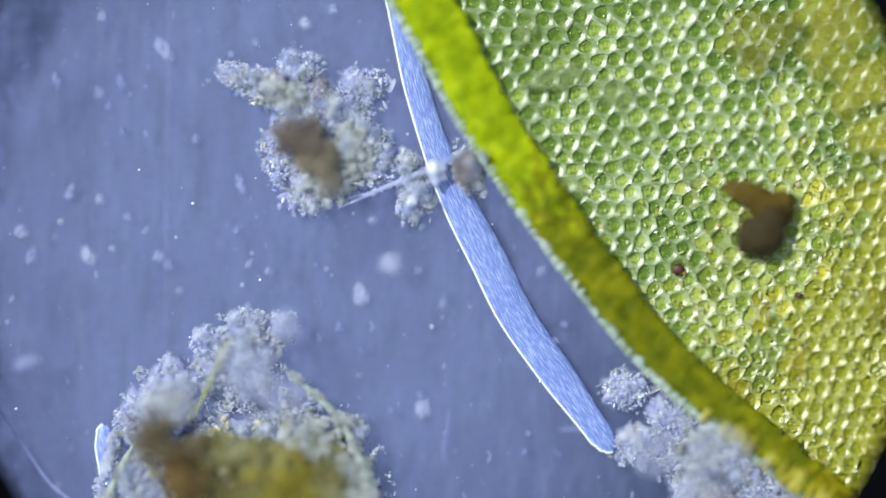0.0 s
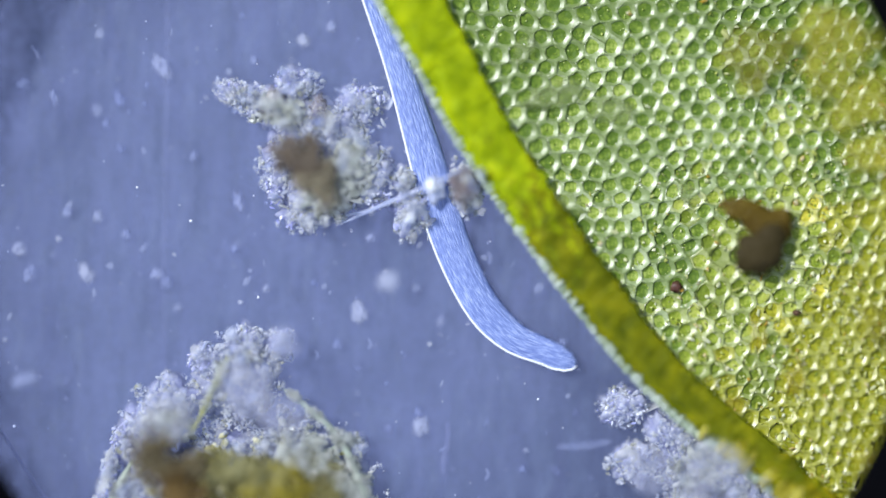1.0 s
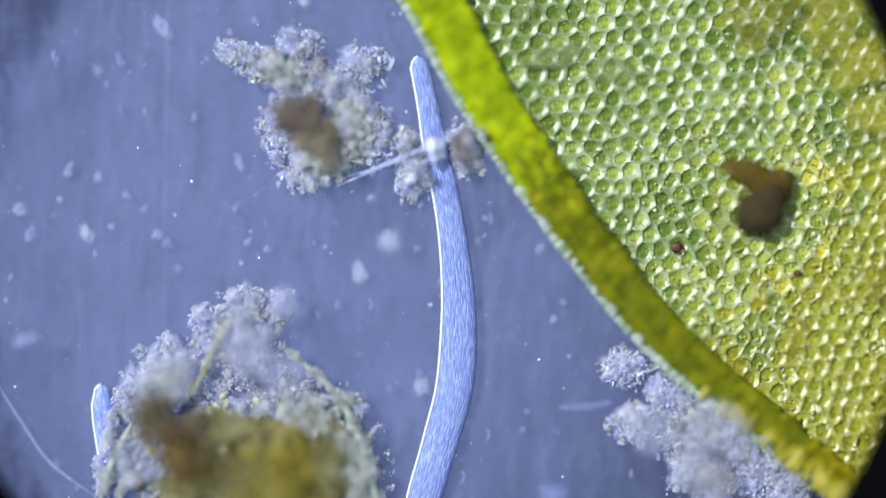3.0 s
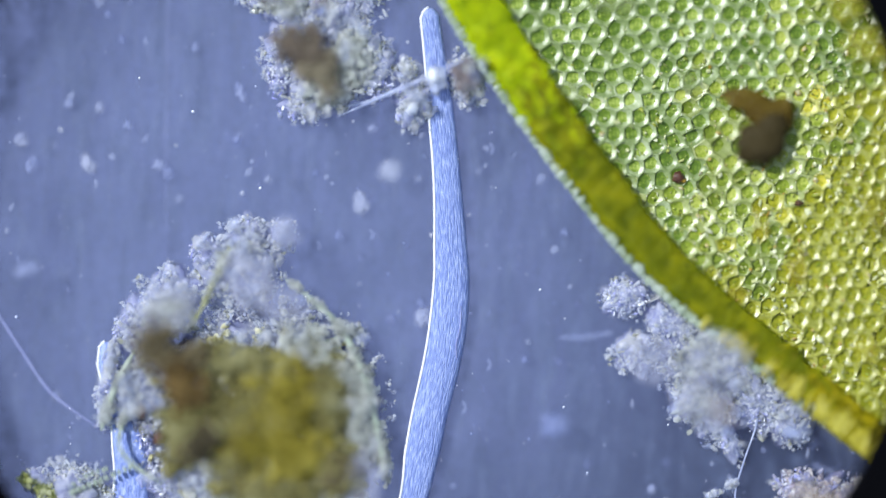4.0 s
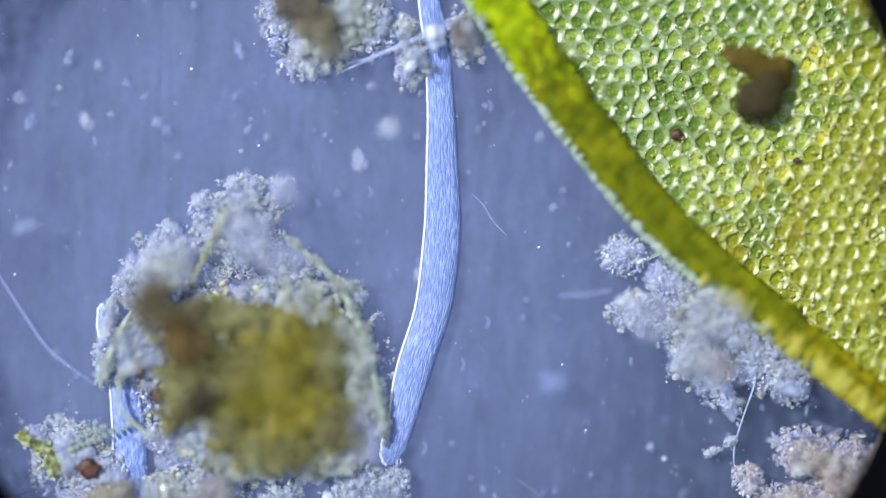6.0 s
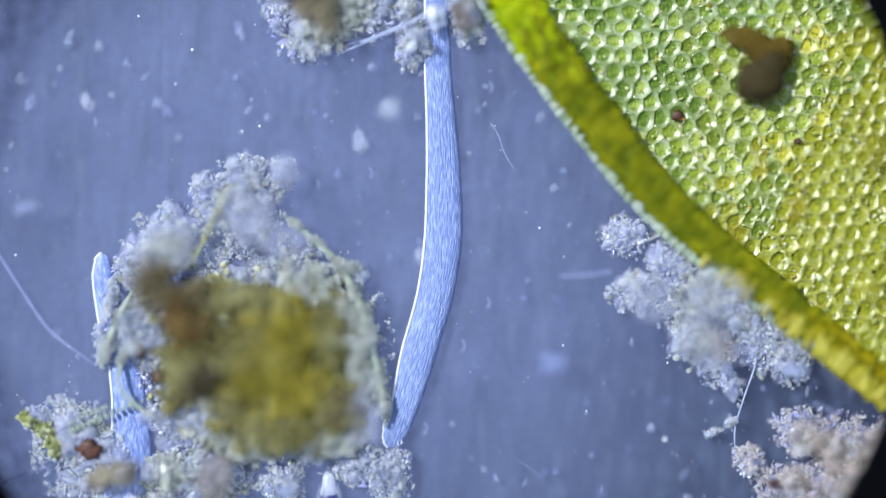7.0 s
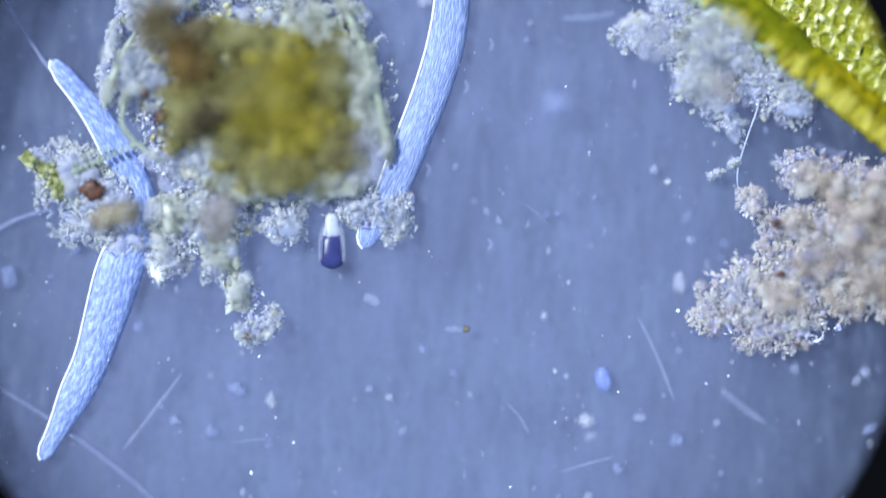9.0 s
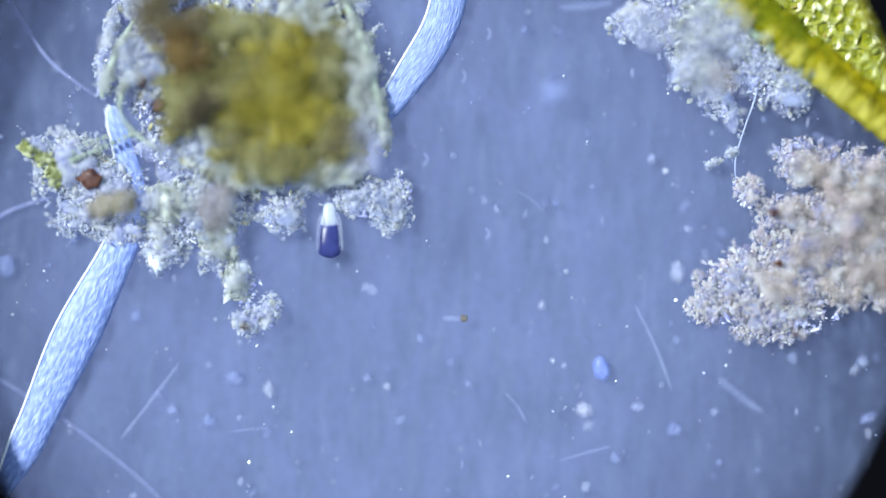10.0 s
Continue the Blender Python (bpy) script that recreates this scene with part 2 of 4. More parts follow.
GOLD = material("yellow_green_film", [(0.3, 0.46, 0.42, 0.02), (0.7, 0.78, 0.70, 0.08)], scale=30, rough=0.6, bump=0.5, alpha=0.15)
PINK = material("tan_pink", [(0.3, 0.56, 0.46, 0.46), (0.7, 0.80, 0.68, 0.62)], scale=30, rough=0.6, bump=0.6, alpha=0.10)
STAIN = material("yellow_film", [(0.3, 0.20, 0.17, 0.01), (0.7, 0.46, 0.42, 0.02)], scale=30, rough=0.6, bump=0.5, alpha=0.16)
ALGA = material("green_filament", [(0.3, 0.20, 0.21, 0.06), (0.5, 0.40, 0.41, 0.18), (0.7, 0.60, 0.64, 0.42)], scale=60, rough=0.4, bump=0.4)
FLECK = material("pale_flecks", [(0.2, 0.26, 0.32, 0.62), (0.5, 0.42, 0.48, 0.76), (0.8, 0.66, 0.70, 0.86)], scale=40, rough=0.4,
                 bump=1.0, piece=0.6, alpha=0.28)
VIOLET = material("violet_white_beads", [(0.1, 0.36, 0.38, 0.78), (0.45, 0.62, 0.65, 0.94), (0.8, 0.90, 0.92, 1.0)], scale=40, rough=0.2, island=0.9, bump=0, spec=0.9, alpha=0.8)
BLUE = material("blue_cell", [(0.3, 0.16, 0.22, 0.66), (0.7, 0.40, 0.50, 0.92)], scale=40, rough=0.3, bump=0.4, alpha=0.5)
SPECK = material("bright_specks", [(0.2, 0.3, 0.36, 0.66), (0.6, 0.72, 0.76, 0.9), (0.9, 0.92, 0.94, 1.0)], scale=40, rough=0.3, island=0.8,
                 bump=0)
THREAD = material("pale_thread", [(0.3, 0.30, 0.34, 0.66), (0.7, 0.50, 0.54, 0.84)], scale=60, rough=0.35, bump=0.2, alpha=0.4)
BLISTER = material("glassy_blister", [(0.3, 0.55, 0.62, 0.86), (0.7, 0.80, 0.84, 0.95)], scale=60, rough=0.15, bump=0.3, alpha=0.6, spec=1.0)
HAZE = material("faint_slime", [(0.2, 0.16, 0.19, 0.40), (0.5, 0.34, 0.40, 0.70), (0.8, 0.60, 0.66, 0.90)], scale=60, rough=0.4, island=0.9, bump=0.4, alpha=0.13)
ROD = material("glassy_rod", [(0.3, 0.36, 0.42, 0.70), (0.7, 0.66, 0.72, 0.92)], scale=60, rough=0.2, bump=0.2, alpha=0.6, spec=0.8)
NEEDLE = material("needle_glass", [(0.3, 0.34, 0.40, 0.72), (0.7, 0.56, 0.62, 0.90)], scale=60, rough=0.3, bump=0.2, alpha=0.11)
FAINT = material("scratched_glass", [(0.3, 0.30, 0.34, 0.66), (0.7, 0.50, 0.54, 0.84)], scale=60, rough=0.35, bump=0.2, alpha=0.12)
INK = material("dark_blue", [(0.3, 0.02, 0.025, 0.12), (0.7, 0.05, 0.06, 0.25)], scale=60, rough=0.3, bump=0.3)


# ---- builders ----
def mesh_of(name, verts, faces, mats, smooth=True, indices=None):
    me = bpy.data.meshes.new(name)
    me.from_pydata([tuple(v) for v in verts], [], faces)
    for m in mats:
        me.materials.append(m)
    me.polygons.foreach_set("use_smooth", [smooth] * len(me.polygons))
    if indices is not None:
        me.polygons.foreach_set("material_index", indices)
    me.update()
    return me


def part(name, me, parent, label="", kind=""):
    ob = new(name, me)
    ob.parent = parent
    return tagged(ob, label, kind=kind)


def thing(name, label, category, place=(0, 0, 0), group="", kind=""):
    ob = new(name)
    ob.location = place
    ob.empty_display_size = 0.02
    return tagged(ob, label, category, group, kind)


def ball(level):
    bm = bmesh.new()
    bmesh.ops.create_icosphere(bm, subdivisions=level, radius=1.0)
    v = np.array([p.co[:] for p in bm.verts])
    f = np.array([[q.index for q in p.verts] for p in bm.faces])
    bm.free()
    return v, f


BALL1, BALL2, BALL3, BALL4 = ball(1), ball(2), ball(3), ball(4)


def turn(rng):
    q = rng.normal(size=4)
    w, x, y, z = q / np.linalg.norm(q)
    return np.array([[1 - 2 * (y * y + z * z), 2 * (x * y - z * w), 2 * (x * z + y * w)],
                     [2 * (x * y + z * w), 1 - 2 * (x * x + z * z), 2 * (y * z - x * w)],
                     [2 * (x * z - y * w), 2 * (y * z + x * w), 1 - 2 * (x * x + y * y)]])


def joined(name, balls, mats, base, smooth=True):
    """One mesh of many bodies (verts in metres, faces) round the place base."""
    vs, fs, k = [], [], 0
    for v, f in balls:
        vs.append(v)
        fs.append(f + k)
        k += len(v)
    v = np.concatenate(vs) - np.array(base)
    return mesh_of(name, v, np.concatenate(fs).tolist(), mats, smooth)


def lumpy(v, amount, freq, seed):
    """Unit-ball points pushed in and out by two scales of noise."""
    out = v.copy()
    for i, p in enumerate(v):
        q = Vector(p)
        k = noise.noise(q * freq + Vector((seed, 3.1, 7.7))) + 0.5 * noise.noise(q * freq * 2.7 + Vector((seed, 1.3, 2.9)))
        out[i] = p * (1 + amount * k)
    return out


def lobe_body(lobe, rise, low, seed, amount=0.35, src=None, freq=1.6):
    """A flattened lumpy body over the ellipse lobe = (x, y, rx, ry, degrees)."""
    x, y, rx, ry, a = lobe
    v, f = src or BALL3
    v = lumpy(v, amount, freq, seed) * np.array([rx * U, ry * U, rise])
    c, s = math.cos(radians(-a)), math.sin(radians(-a))
    v = v @ np.array([[c, s, 0], [-s, c, 0], [0, 0, 1]])
    p = at(x, y)
    v[:, 2] = np.maximum(v[:, 2] + low, 0.0004)
    return v + np.array([p.x, p.y, 0]), f


def ragged_body(lobe, rise, low, seed, amount):
    """A flat jelly with a torn outline and a finely knobbed top."""
    x, y, rx, ry, a = lobe
    v, f = BALL4
    out = v.copy()
    for i, p in enumerate(v):
        q = Vector(p)
        flat = Vector((p[0] * rx / 24, p[1] * ry / 24, seed))
        k = amount * 0.8 * noise.noise(q * 1.7 + Vector((seed, 0, 0))) + 0.34 * noise.noise(flat) + 0.34 * noise.noise(flat * 2.6)
        out[i] = p * (0.95 + k)
    out = out * np.array([rx * U, ry * U, rise])
    c, s = math.cos(radians(-a)), math.sin(radians(-a))
    out = out @ np.array([[c, s, 0], [-s, c, 0], [0, 0, 1]])
    p = at(x, y)
    out[:, 2] = np.maximum(out[:, 2] + low, 0.0004)
    return out + np.array([p.x, p.y, 0]), f


def grains(rng, lobes, count, small, large, top, low=0.002, edge=1.3, ragged=0.55, src=None, gather=0.5):
    """Granules heaped over the lobes with a ragged outline, smaller ones far more common."""
    out = []
    area = np.array([l[2] * l[3] for l in lobes], float)
    pick = rng.choice(len(lobes), size=count * 2, p=area / area.sum())
    for k in pick:
        if len(out) >= count:
            break
        x, y, rx, ry, a = lobes[k]
        r, th = rng.random() ** gather * edge, rng.random() * math.tau
        dx, dy = r * math.cos(th) * rx, r * math.sin(th) * ry
        c, s = math.cos(radians(a)), math.sin(radians(a))
        gx, gy = x + dx * c - dy * s, y + dx * s + dy * c
        rag = noise.noise(Vector((gx / 26, gy / 26, 1))) + 0.7 * noise.noise(Vector((gx / 9, gy / 9, 4)))
        if r + ragged * rag > 0.98 and rng.random() > 0.008:
            continue
        p = at(gx, gy)
        size = (small + (large - small) * rng.random() ** 3) * U / 2
        z = low + top * math.sqrt(max(0.05, 1 - min(1, r) ** 2)) * (0.5 + 0.6 * rng.random())
        ball_v, ball_f = src or BALL1
        long = np.array([2.4 if rng.random() < 0.4 else 1.0, 1, 1])
        v = (ball_v * (0.3 + 1.4 * rng.random(3)) * long * size * (0.65 + 0.7 * rng.random((len(ball_v), 1)))) @ turn(rng)
        out.append((v + np.array([p.x, p.y, z]), ball_f))
    return out


def tube(points, radius, sides=8, taper=True):
    """A bent rod through points (metres), thinner to its ends."""
    pts = [Vector(p) for p in points]
    fine = []
    for i in range(len(pts) - 1):
        a, b = pts[max(i - 1, 0)], pts[i]
        c, d = pts[i + 1], pts[min(i + 2, len(pts) - 1)]
        for k in range(6):
            t = k / 6
            fine.append(0.5 * ((2 * b) + (c - a) * t + (2 * a - 5 * b + 4 * c - d) * t * t + (3 * b - a - 3 * c + d) * t ** 3))
    fine.append(pts[-1])
    verts, faces = [], []
    n = len(fine)
    for i, p in enumerate(fine):
        d = (fine[min(i + 1, n - 1)] - fine[max(i - 1, 0)]).normalized()
        side = d.cross(Vector((0, 0, 1))).normalized()
        up = side.cross(d)
        u = i / (n - 1)
        r = radius * (min(1, 0.25 + 4 * min(u, 1 - u)) if taper else 1)
        r *= 1 + (0.35 * noise.noise(p * 160) if taper else 0)
        for k in range(sides):
            th = math.tau * k / sides
            verts.append(p + side * math.cos(th) * r + up * math.sin(th) * r)
    for i in range(n - 1):
        for k in range(sides):
            q = (k + 1) % sides
            faces.append([i * sides + k, i * sides + q, (i + 1) * sides + q, (i + 1) * sides + k])
    faces.append(list(range(sides)))
    faces.append(list(range((n - 1) * sides, n * sides))[::-1])
    return np.array([v[:] for v in verts]), faces


def tube_thing(name, label, category, points, radius, mat, group="", kind="", sides=8):
    pts = [at(x, y, z) for x, y, z in points]
    base = pts[len(pts) // 2].copy()
    base.z = 0
    v, f = tube(pts, radius * U, sides)
    ob = new(name, mesh_of(name, v - np.array(base), f, [mat]))
    ob.location = base
    return tagged(ob, label, category, group, kind)


# ---- the slide and the eyepiece stop ----
def box(name, x0, x1, y0, y1, z0, z1, mat):
    v = [(x, y, z) for z in (z0, z1) for y in (y0, y1) for x in (x0, x1)]
    f = [[0, 2, 3, 1], [4, 5, 7, 6], [0, 1, 5, 4], [2, 6, 7, 3], [0, 4, 6, 2], [1, 3, 7, 5]]
    return new(name, mesh_of(name, v, f, [mat], False))


slide = tagged(box("ground", -1.1, 1.1, -1.4, 0.9, -0.06, 0, GLASS), "wet blue-grey glass of a microscope slide with faint streaks", "glass slide",
               kind="structure")

STOP_Z = 0.041


def eyepiece_stop():
    k = (HEIGHT - STOP_Z) / (HEIGHT - FOCUS)
    r, cx, cy = 870 * U * k, (757 - 784) * U * k, (441 - 413) * U * k
    verts, faces, n = [], [], 128
    for radius, z in ((r, 0.0), (0.68, 0.0), (0.68, 0.012), (r + 0.004, 0.012), (r, 0.004)):
        for i in range(n):
            a = math.tau * i / n
            verts.append((cx + radius * math.cos(a), cy + radius * math.sin(a), z))
    for ring in range(5):
        for i in range(n):
            j, nxt = (i + 1) % n, (ring + 1) % 5
            faces.append([ring * n + i, ring * n + j, nxt * n + j, nxt * n + i])
    ob = new("eyepiece_stop", mesh_of("eyepiece_stop", verts, faces, [BLACK], False))
    return tagged(ob, "blackened metal ring that bounds the round field of view", "eyepiece ring")


stop_ring = eyepiece_stop()


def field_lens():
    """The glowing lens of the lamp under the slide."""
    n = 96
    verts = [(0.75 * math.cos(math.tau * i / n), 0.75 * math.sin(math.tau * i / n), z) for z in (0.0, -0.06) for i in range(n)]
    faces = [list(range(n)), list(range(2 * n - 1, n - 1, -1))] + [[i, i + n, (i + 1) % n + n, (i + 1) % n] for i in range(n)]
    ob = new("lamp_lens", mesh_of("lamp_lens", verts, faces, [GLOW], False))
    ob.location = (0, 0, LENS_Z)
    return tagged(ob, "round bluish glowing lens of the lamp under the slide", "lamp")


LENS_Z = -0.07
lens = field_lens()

# ---- the moss leaf ----
EDGE_PLAN = [(585, -180), (640, -80), (693, 10), (745, 100), (802, 205), (870, 308), (948, 418), (1020, 512), (1092, 602), (1165, 678),
             (1235, 738), (1310, 795), (1400, 866), (1480, 930), (1568, 1000), (1700, 1095)]


def along(points, u):
    """A smooth curve through plan points; u from 0 to 1."""
    n = len(points) - 1
    f = min(max(u, 0), 1) * n
    i = min(int(f), n - 1)
    t = f - i
    a, b, c, d = (Vector(points[min(max(j, 0), n)]) for j in (i - 1, i, i + 1, i + 2))
    return 0.5 * ((2 * b) + (c - a) * t + (2 * a - 5 * b + 4 * c - d) * t * t + (3 * b - a - 3 * c + d) * t ** 3)


def inward(u):
    d = along(EDGE_PLAN, u + 0.01) - along(EDGE_PLAN, u - 0.01)
    return Vector((d.y, -d.x)).normalized()


def rim_width(u):
    return 102 - 50 * u


leaf = thing("moss_leaf", "bright green moss leaf with honeycomb of cells and thick yellow-green margin", "leaf", at(1200, 400))
LEAF_AT = np.array(at(1200, 400))


def leaf_blade():
    """The flat blade under the cells."""
    verts, faces, idx = [], [], []
    n = 60
    for i in range(n + 1):
        u = i / n
        e = along(EDGE_PLAN, u) + inward(u) * rim_width(u) * 0.5
        far = Vector((1750, e.y - 200))
        for z in (0.002, 0.007):
            verts += [np.array(at(e.x, e.y, z)) - LEAF_AT, np.array(at(far.x, far.y, z)) - LEAF_AT]
    for i in range(n):
        a, b = i * 4, i * 4 + 4
        faces += [[a + 2, b + 2, b + 3, a + 3], [a, a + 1, b + 1, b], [a, b, b + 2, a + 2], [a + 1, a + 3, b + 3, b + 1]]
    return part("blade", mesh_of("blade", verts, faces, [BLADE], False), leaf, "thin dark green tissue under the cells")


def leaf_margin():
    """The thick rolled margin: steep and ragged outside, sloping gently down to the cells inside."""
    verts, faces, idx = [], [], []
    n, m = 420, 12
    for i in range(n + 1):
        u = i / n
        e, w, w2 = along(EDGE_PLAN, u), inward(u), rim_width(u)
        for k in range(m):
            q = k / (m - 1)
            jag = 3.0 * noise.noise(Vector((u * 260, q, 0))) * (1 - q) + 7 * noise.noise(Vector((u * 45, q * 2, 4))) + 9 * q * noise.noise(Vector((u * 130, 2, 8)))
            p = e + w * (w2 * 1.08 * q + jag)
            hump = min(1, 0.25 + 3 * q) * (1 - 0.28 * q)
            z = 0.011 + (0.021 - 0.006 * u) * hump * (1 + 0.16 * noise.noise(Vector((p.x / 26, p.y / 26, 9))) + 0.12 * noise.noise(Vector((u * 220, q * 2, 1))))
            verts.append(np.array(at(p.x, p.y, z)) - LEAF_AT)
        for q in (1.0, 0.0):
            p = e + w * (w2 * 1.08 * q + 4 * (0.5 - q))
            verts.append(np.array(at(p.x, p.y, 0.002)) - LEAF_AT)
    m += 2
    for i in range(n):
        for k in range(m):
            q = (k + 1) % m
            faces.append([i * m + k, (i + 1) * m + k, (i + 1) * m + q, i * m + q])
            old = i / n + 0.10 * noise.noise(Vector((i / 9, k / 2, 3))) + 0.10 * noise.noise(Vector((i / 2, k, 7)))
            idx.append(2 if old > 0.80 else (1 if old > 0.36 else 0))
    return part("margin", mesh_of("margin", verts, faces, [RIM, RIPE, GOLDEN], True, idx), leaf, "thick yellow-green rolled margin of the leaf")


leaf_blade()
leaf_margin()


def cell_mesh(corners, mid, rng, crumple):
    """One slanting cell over its six corners: a pale wall, low and broad on one side, round a sunken green floor."""
    n = 12
    ring = []
    for i in range(6):
        a, b = corners[i] - mid, corners[(i + 1) % 6] - mid
        ring += [a, (a + b) / 2]
    mean = sum(p.length for p in ring) / n
    verts, faces, idx = [], [], []
    steps = ((1.0, 0.0082, 0.0, 0.0), (0.93, 0.0083, 0.18, 0.15), (0.82, 0.0078, 0.45, 0.65), (0.69, 0.0068, 0.62, 1.0), (0.55, 0.0065, 0.7, 1.0), (0.30, 0.0065, 0.7, 1.0))
    off = Vector((-0.88 + 0.25 * rng.normal(), -0.40 + 0.3 * rng.normal())) * mean * (0.25 + 0.05 * rng.normal())
    for j, (k, z, rounding, slip) in enumerate(steps):
        for p in ring:
            q = p * (1 - rounding) + p.normalized() * mean * 0.97 * rounding
            q = q * k * (1 + crumple * rng.normal() * (j in (1, 2, 3))) + off * slip
            lean = 0.0011 * slip * (0.88 * q.x + 0.40 * q.y) / mean
            verts.append((q.x * U, -q.y * U, z - lean + 0.005 * crumple * rng.normal() * (j > 0)))
    verts.append((off.x * U, -off.y * U, 0.0057))
    last = len(steps) - 1
    for j in range(last):
        for i in range(n):
            q = (i + 1) % n
            faces.append([j * n + i, (j + 1) * n + i, (j + 1) * n + q, j * n + q])
            idx.append(0 if j < 3 else 1)
    for i in range(n):
        faces.append([last * n + i, (last + 1) * n, last * n + (i + 1) % n])
        idx.append(1)
    return verts, faces, idx


def swell(c):
    """How far the blade bulges up off the slide; it lifts towards its far side."""
    k = min(max((c.x - 1250) / 350, 0), 1)
    return 0.004 * noise.noise(Vector((c.x / 140, c.y / 140, 2))) + 0.003 * k * k


def leaf_cells():
    rng = np.random.default_rng(5)
    pitch, rot, wide = 32.0, radians(-5), 1.08
    shift = lambda p: p + 16 * Vector((noise.noise(Vector((p.x / 150, p.y / 150, 0))), noise.noise(Vector((p.x / 150, p.y / 150, 5))))) + 9 * Vector(
        (noise.noise(Vector((p.x / 17, p.y / 17, 11))), noise.noise(Vector((p.x / 17, p.y / 17, 15)))))
    def spun(p):
        """Turned rows, crowding together towards the tip and far side of the leaf."""
        q = Vector((1200 + p.x * math.cos(rot) - p.y * math.sin(rot), 400 + p.x * math.sin(rot) + p.y * math.cos(rot)))
        down = Vector((0.88, 0.47))
        t = max(0.0, (q - Vector((1000, 250))).dot(down))
        return q - down * (0.16 * t * t / (t + 260))

    spots = []
    for i in range(-60, 60):
        for j in range(-60, 60):
            flat = Vector((pitch * wide * (i + 0.5 * (j % 2)), pitch * 0.866 * j))
            c = spun(flat)
            if c.x > 1660 or c.y < -110 or c.y > 1020 or c.x < 600:
                continue
            u = min(((along(EDGE_PLAN, k / 80) - c).length, k / 80) for k in range(81))[1]
            if (c - along(EDGE_PLAN, u)).dot(inward(u)) > rim_width(u) * 0.70:
                spots.append((flat, c))
    spots.sort(key=lambda q: (q[1].x - 1180) ** 2 + (q[1].y - 330) ** 2)
    vs, fs, ids, total_verts = [], [], [], 0
    for k, (flat, c) in enumerate(spots):
        reach = pitch / math.sqrt(3)
        corners = [shift(spun(flat + reach * Vector((wide * math.sin(math.tau * a / 6), math.cos(math.tau * a / 6))))) for a in range(6)]
        mid = sum(corners, Vector((0, 0))) / 6
        age = (c.x - 1150) / 900 + (c.y - 350) / 1100 + 0.4 * noise.noise(Vector((c.x / 130, c.y / 130, 8))) + 0.05 * rng.normal()
        ripe = 0 if age < 0.16 else (1 if age < 0.42 else 2)
        crumple = 0.05 + 0.10 * min(max(age, 0), 0.6)
        v, f, i = cell_mesh(corners, mid, rng, crumple)
        m = pose(*(at(mid.x, mid.y, 0.0068 + swell(c)) - Vector(LEAF_AT)), 0.7 * rng.normal(), 0.7 * rng.normal(), 0)
        if k < 300:
            part("cell", mesh_of("cell", v, f, [[WALLS, CELL], [MWALLS, MCELL], [YWALLS, YCELL]][ripe], True, i), leaf).matrix_basis = m
        else:
            vs += [(m @ Vector(p))[:] for p in v]
            fs += [[q + total_verts for q in p] for p in f]
            ids += [q + 2 * ripe for q in i]
            total_verts += len(v)
    kernels, crumbs = [], []
    for flat, c in spots:
        mid = shift(c)
        age = (c.x - 1150) / 900 + (c.y - 350) / 1100 + 0.5 * noise.noise(Vector((c.x / 60, c.y / 60, 3)))
        for _ in range(int(max(0, 3 + 12 * min(age, 0.5)) * rng.random() * 1.3)):
            p = at(mid.x + 15 * rng.normal(), mid.y + 15 * rng.normal()) - Vector(LEAF_AT)
            size = (3.0 + 7.0 * rng.random() ** 3) * U / 2
            crumbs.append(((BALL1[0] * (0.4 + 1.2 * rng.random(3)) * np.array([1.6, 1, 0.6]) * size * (0.7 + 0.6 * rng.random((len(BALL1[0]), 1)))) @ turn(rng)
                           + np.array([p.x, p.y, 0.0150 + swell(c)]), BALL1[1]))
        for _ in range(3):
            r, th = 15 * rng.random() ** 0.5, rng.random() * math.tau
            p = at(mid.x - 3 + r * math.cos(th), mid.y - 1 + r * math.sin(th)) - Vector(LEAF_AT)
            size = (2.0 + 3.0 * rng.random() ** 2) * U / 2
            z = 0.0136 + swell(c)
            kernels.append(((BALL1[0] * (0.6 + 0.8 * rng.random(3)) * size) @ turn(rng) + np.array([p.x, p.y, z]), BALL1[1]))
    part("crumb_layer", joined("crumb_layer", crumbs, [CRUMB], (0, 0, 0), False), leaf, "pale crumbs of broken cell wall on the blade", "stuff")
    part("chloroplast_layer", joined("chloroplast_layer", kernels, [KERNEL], (0, 0, 0)), leaf, "small green and yellow grains in the cells", "stuff")
    part("cell_sheet", mesh_of("cell_sheet", vs, fs, [WALLS, CELL, MWALLS, MCELL, YWALLS, YCELL], True, ids), leaf, "cells far out on the blade", "stuff")


def margin_cells():
    """Papillae along the outer side of the margin: pale above, yellow and longer further down."""
    rng = np.random.default_rng(9)
    v, f = BALL2
    shapes = [mesh_of("papilla", lumpy(v, 0.2, 1.5, k) * np.array([1.0, 0.5, 0.5]), f.tolist(), [mat]) for mat in (PAPILLA, TOOTH) for k in range(4)]
    n = 250
    for i in range(n):
        u = 0.06 + 0.9 * (i + 0.9 * rng.random()) / n
        ripe = u + 0.05 * rng.normal() > 0.79
        e, w = along(EDGE_PLAN, u), inward(u)
        reach = 20 + 8 * rng.random() if ripe else 6 + 6 * rng.random()
        p = e + w * (reach * (0.9 if ripe else 0.75) - 5)
        ob = part("papilla", shapes[int(rng.integers(4)) + 4 * ripe], leaf)
        z = (0.0235 if ripe else 0.019) + 0.002 * rng.random()
        ob.matrix_basis = pose(*(at(p.x, p.y, z) - Vector(LEAF_AT)), 0, 0, -math.degrees(math.atan2(w.y, w.x)) + 12 * rng.normal()) @ Matrix.Diagonal(
            (reach * U, reach * (0.5 if ripe else 0.9) * U, reach * (0.5 if ripe else 0.9) * U, 1))


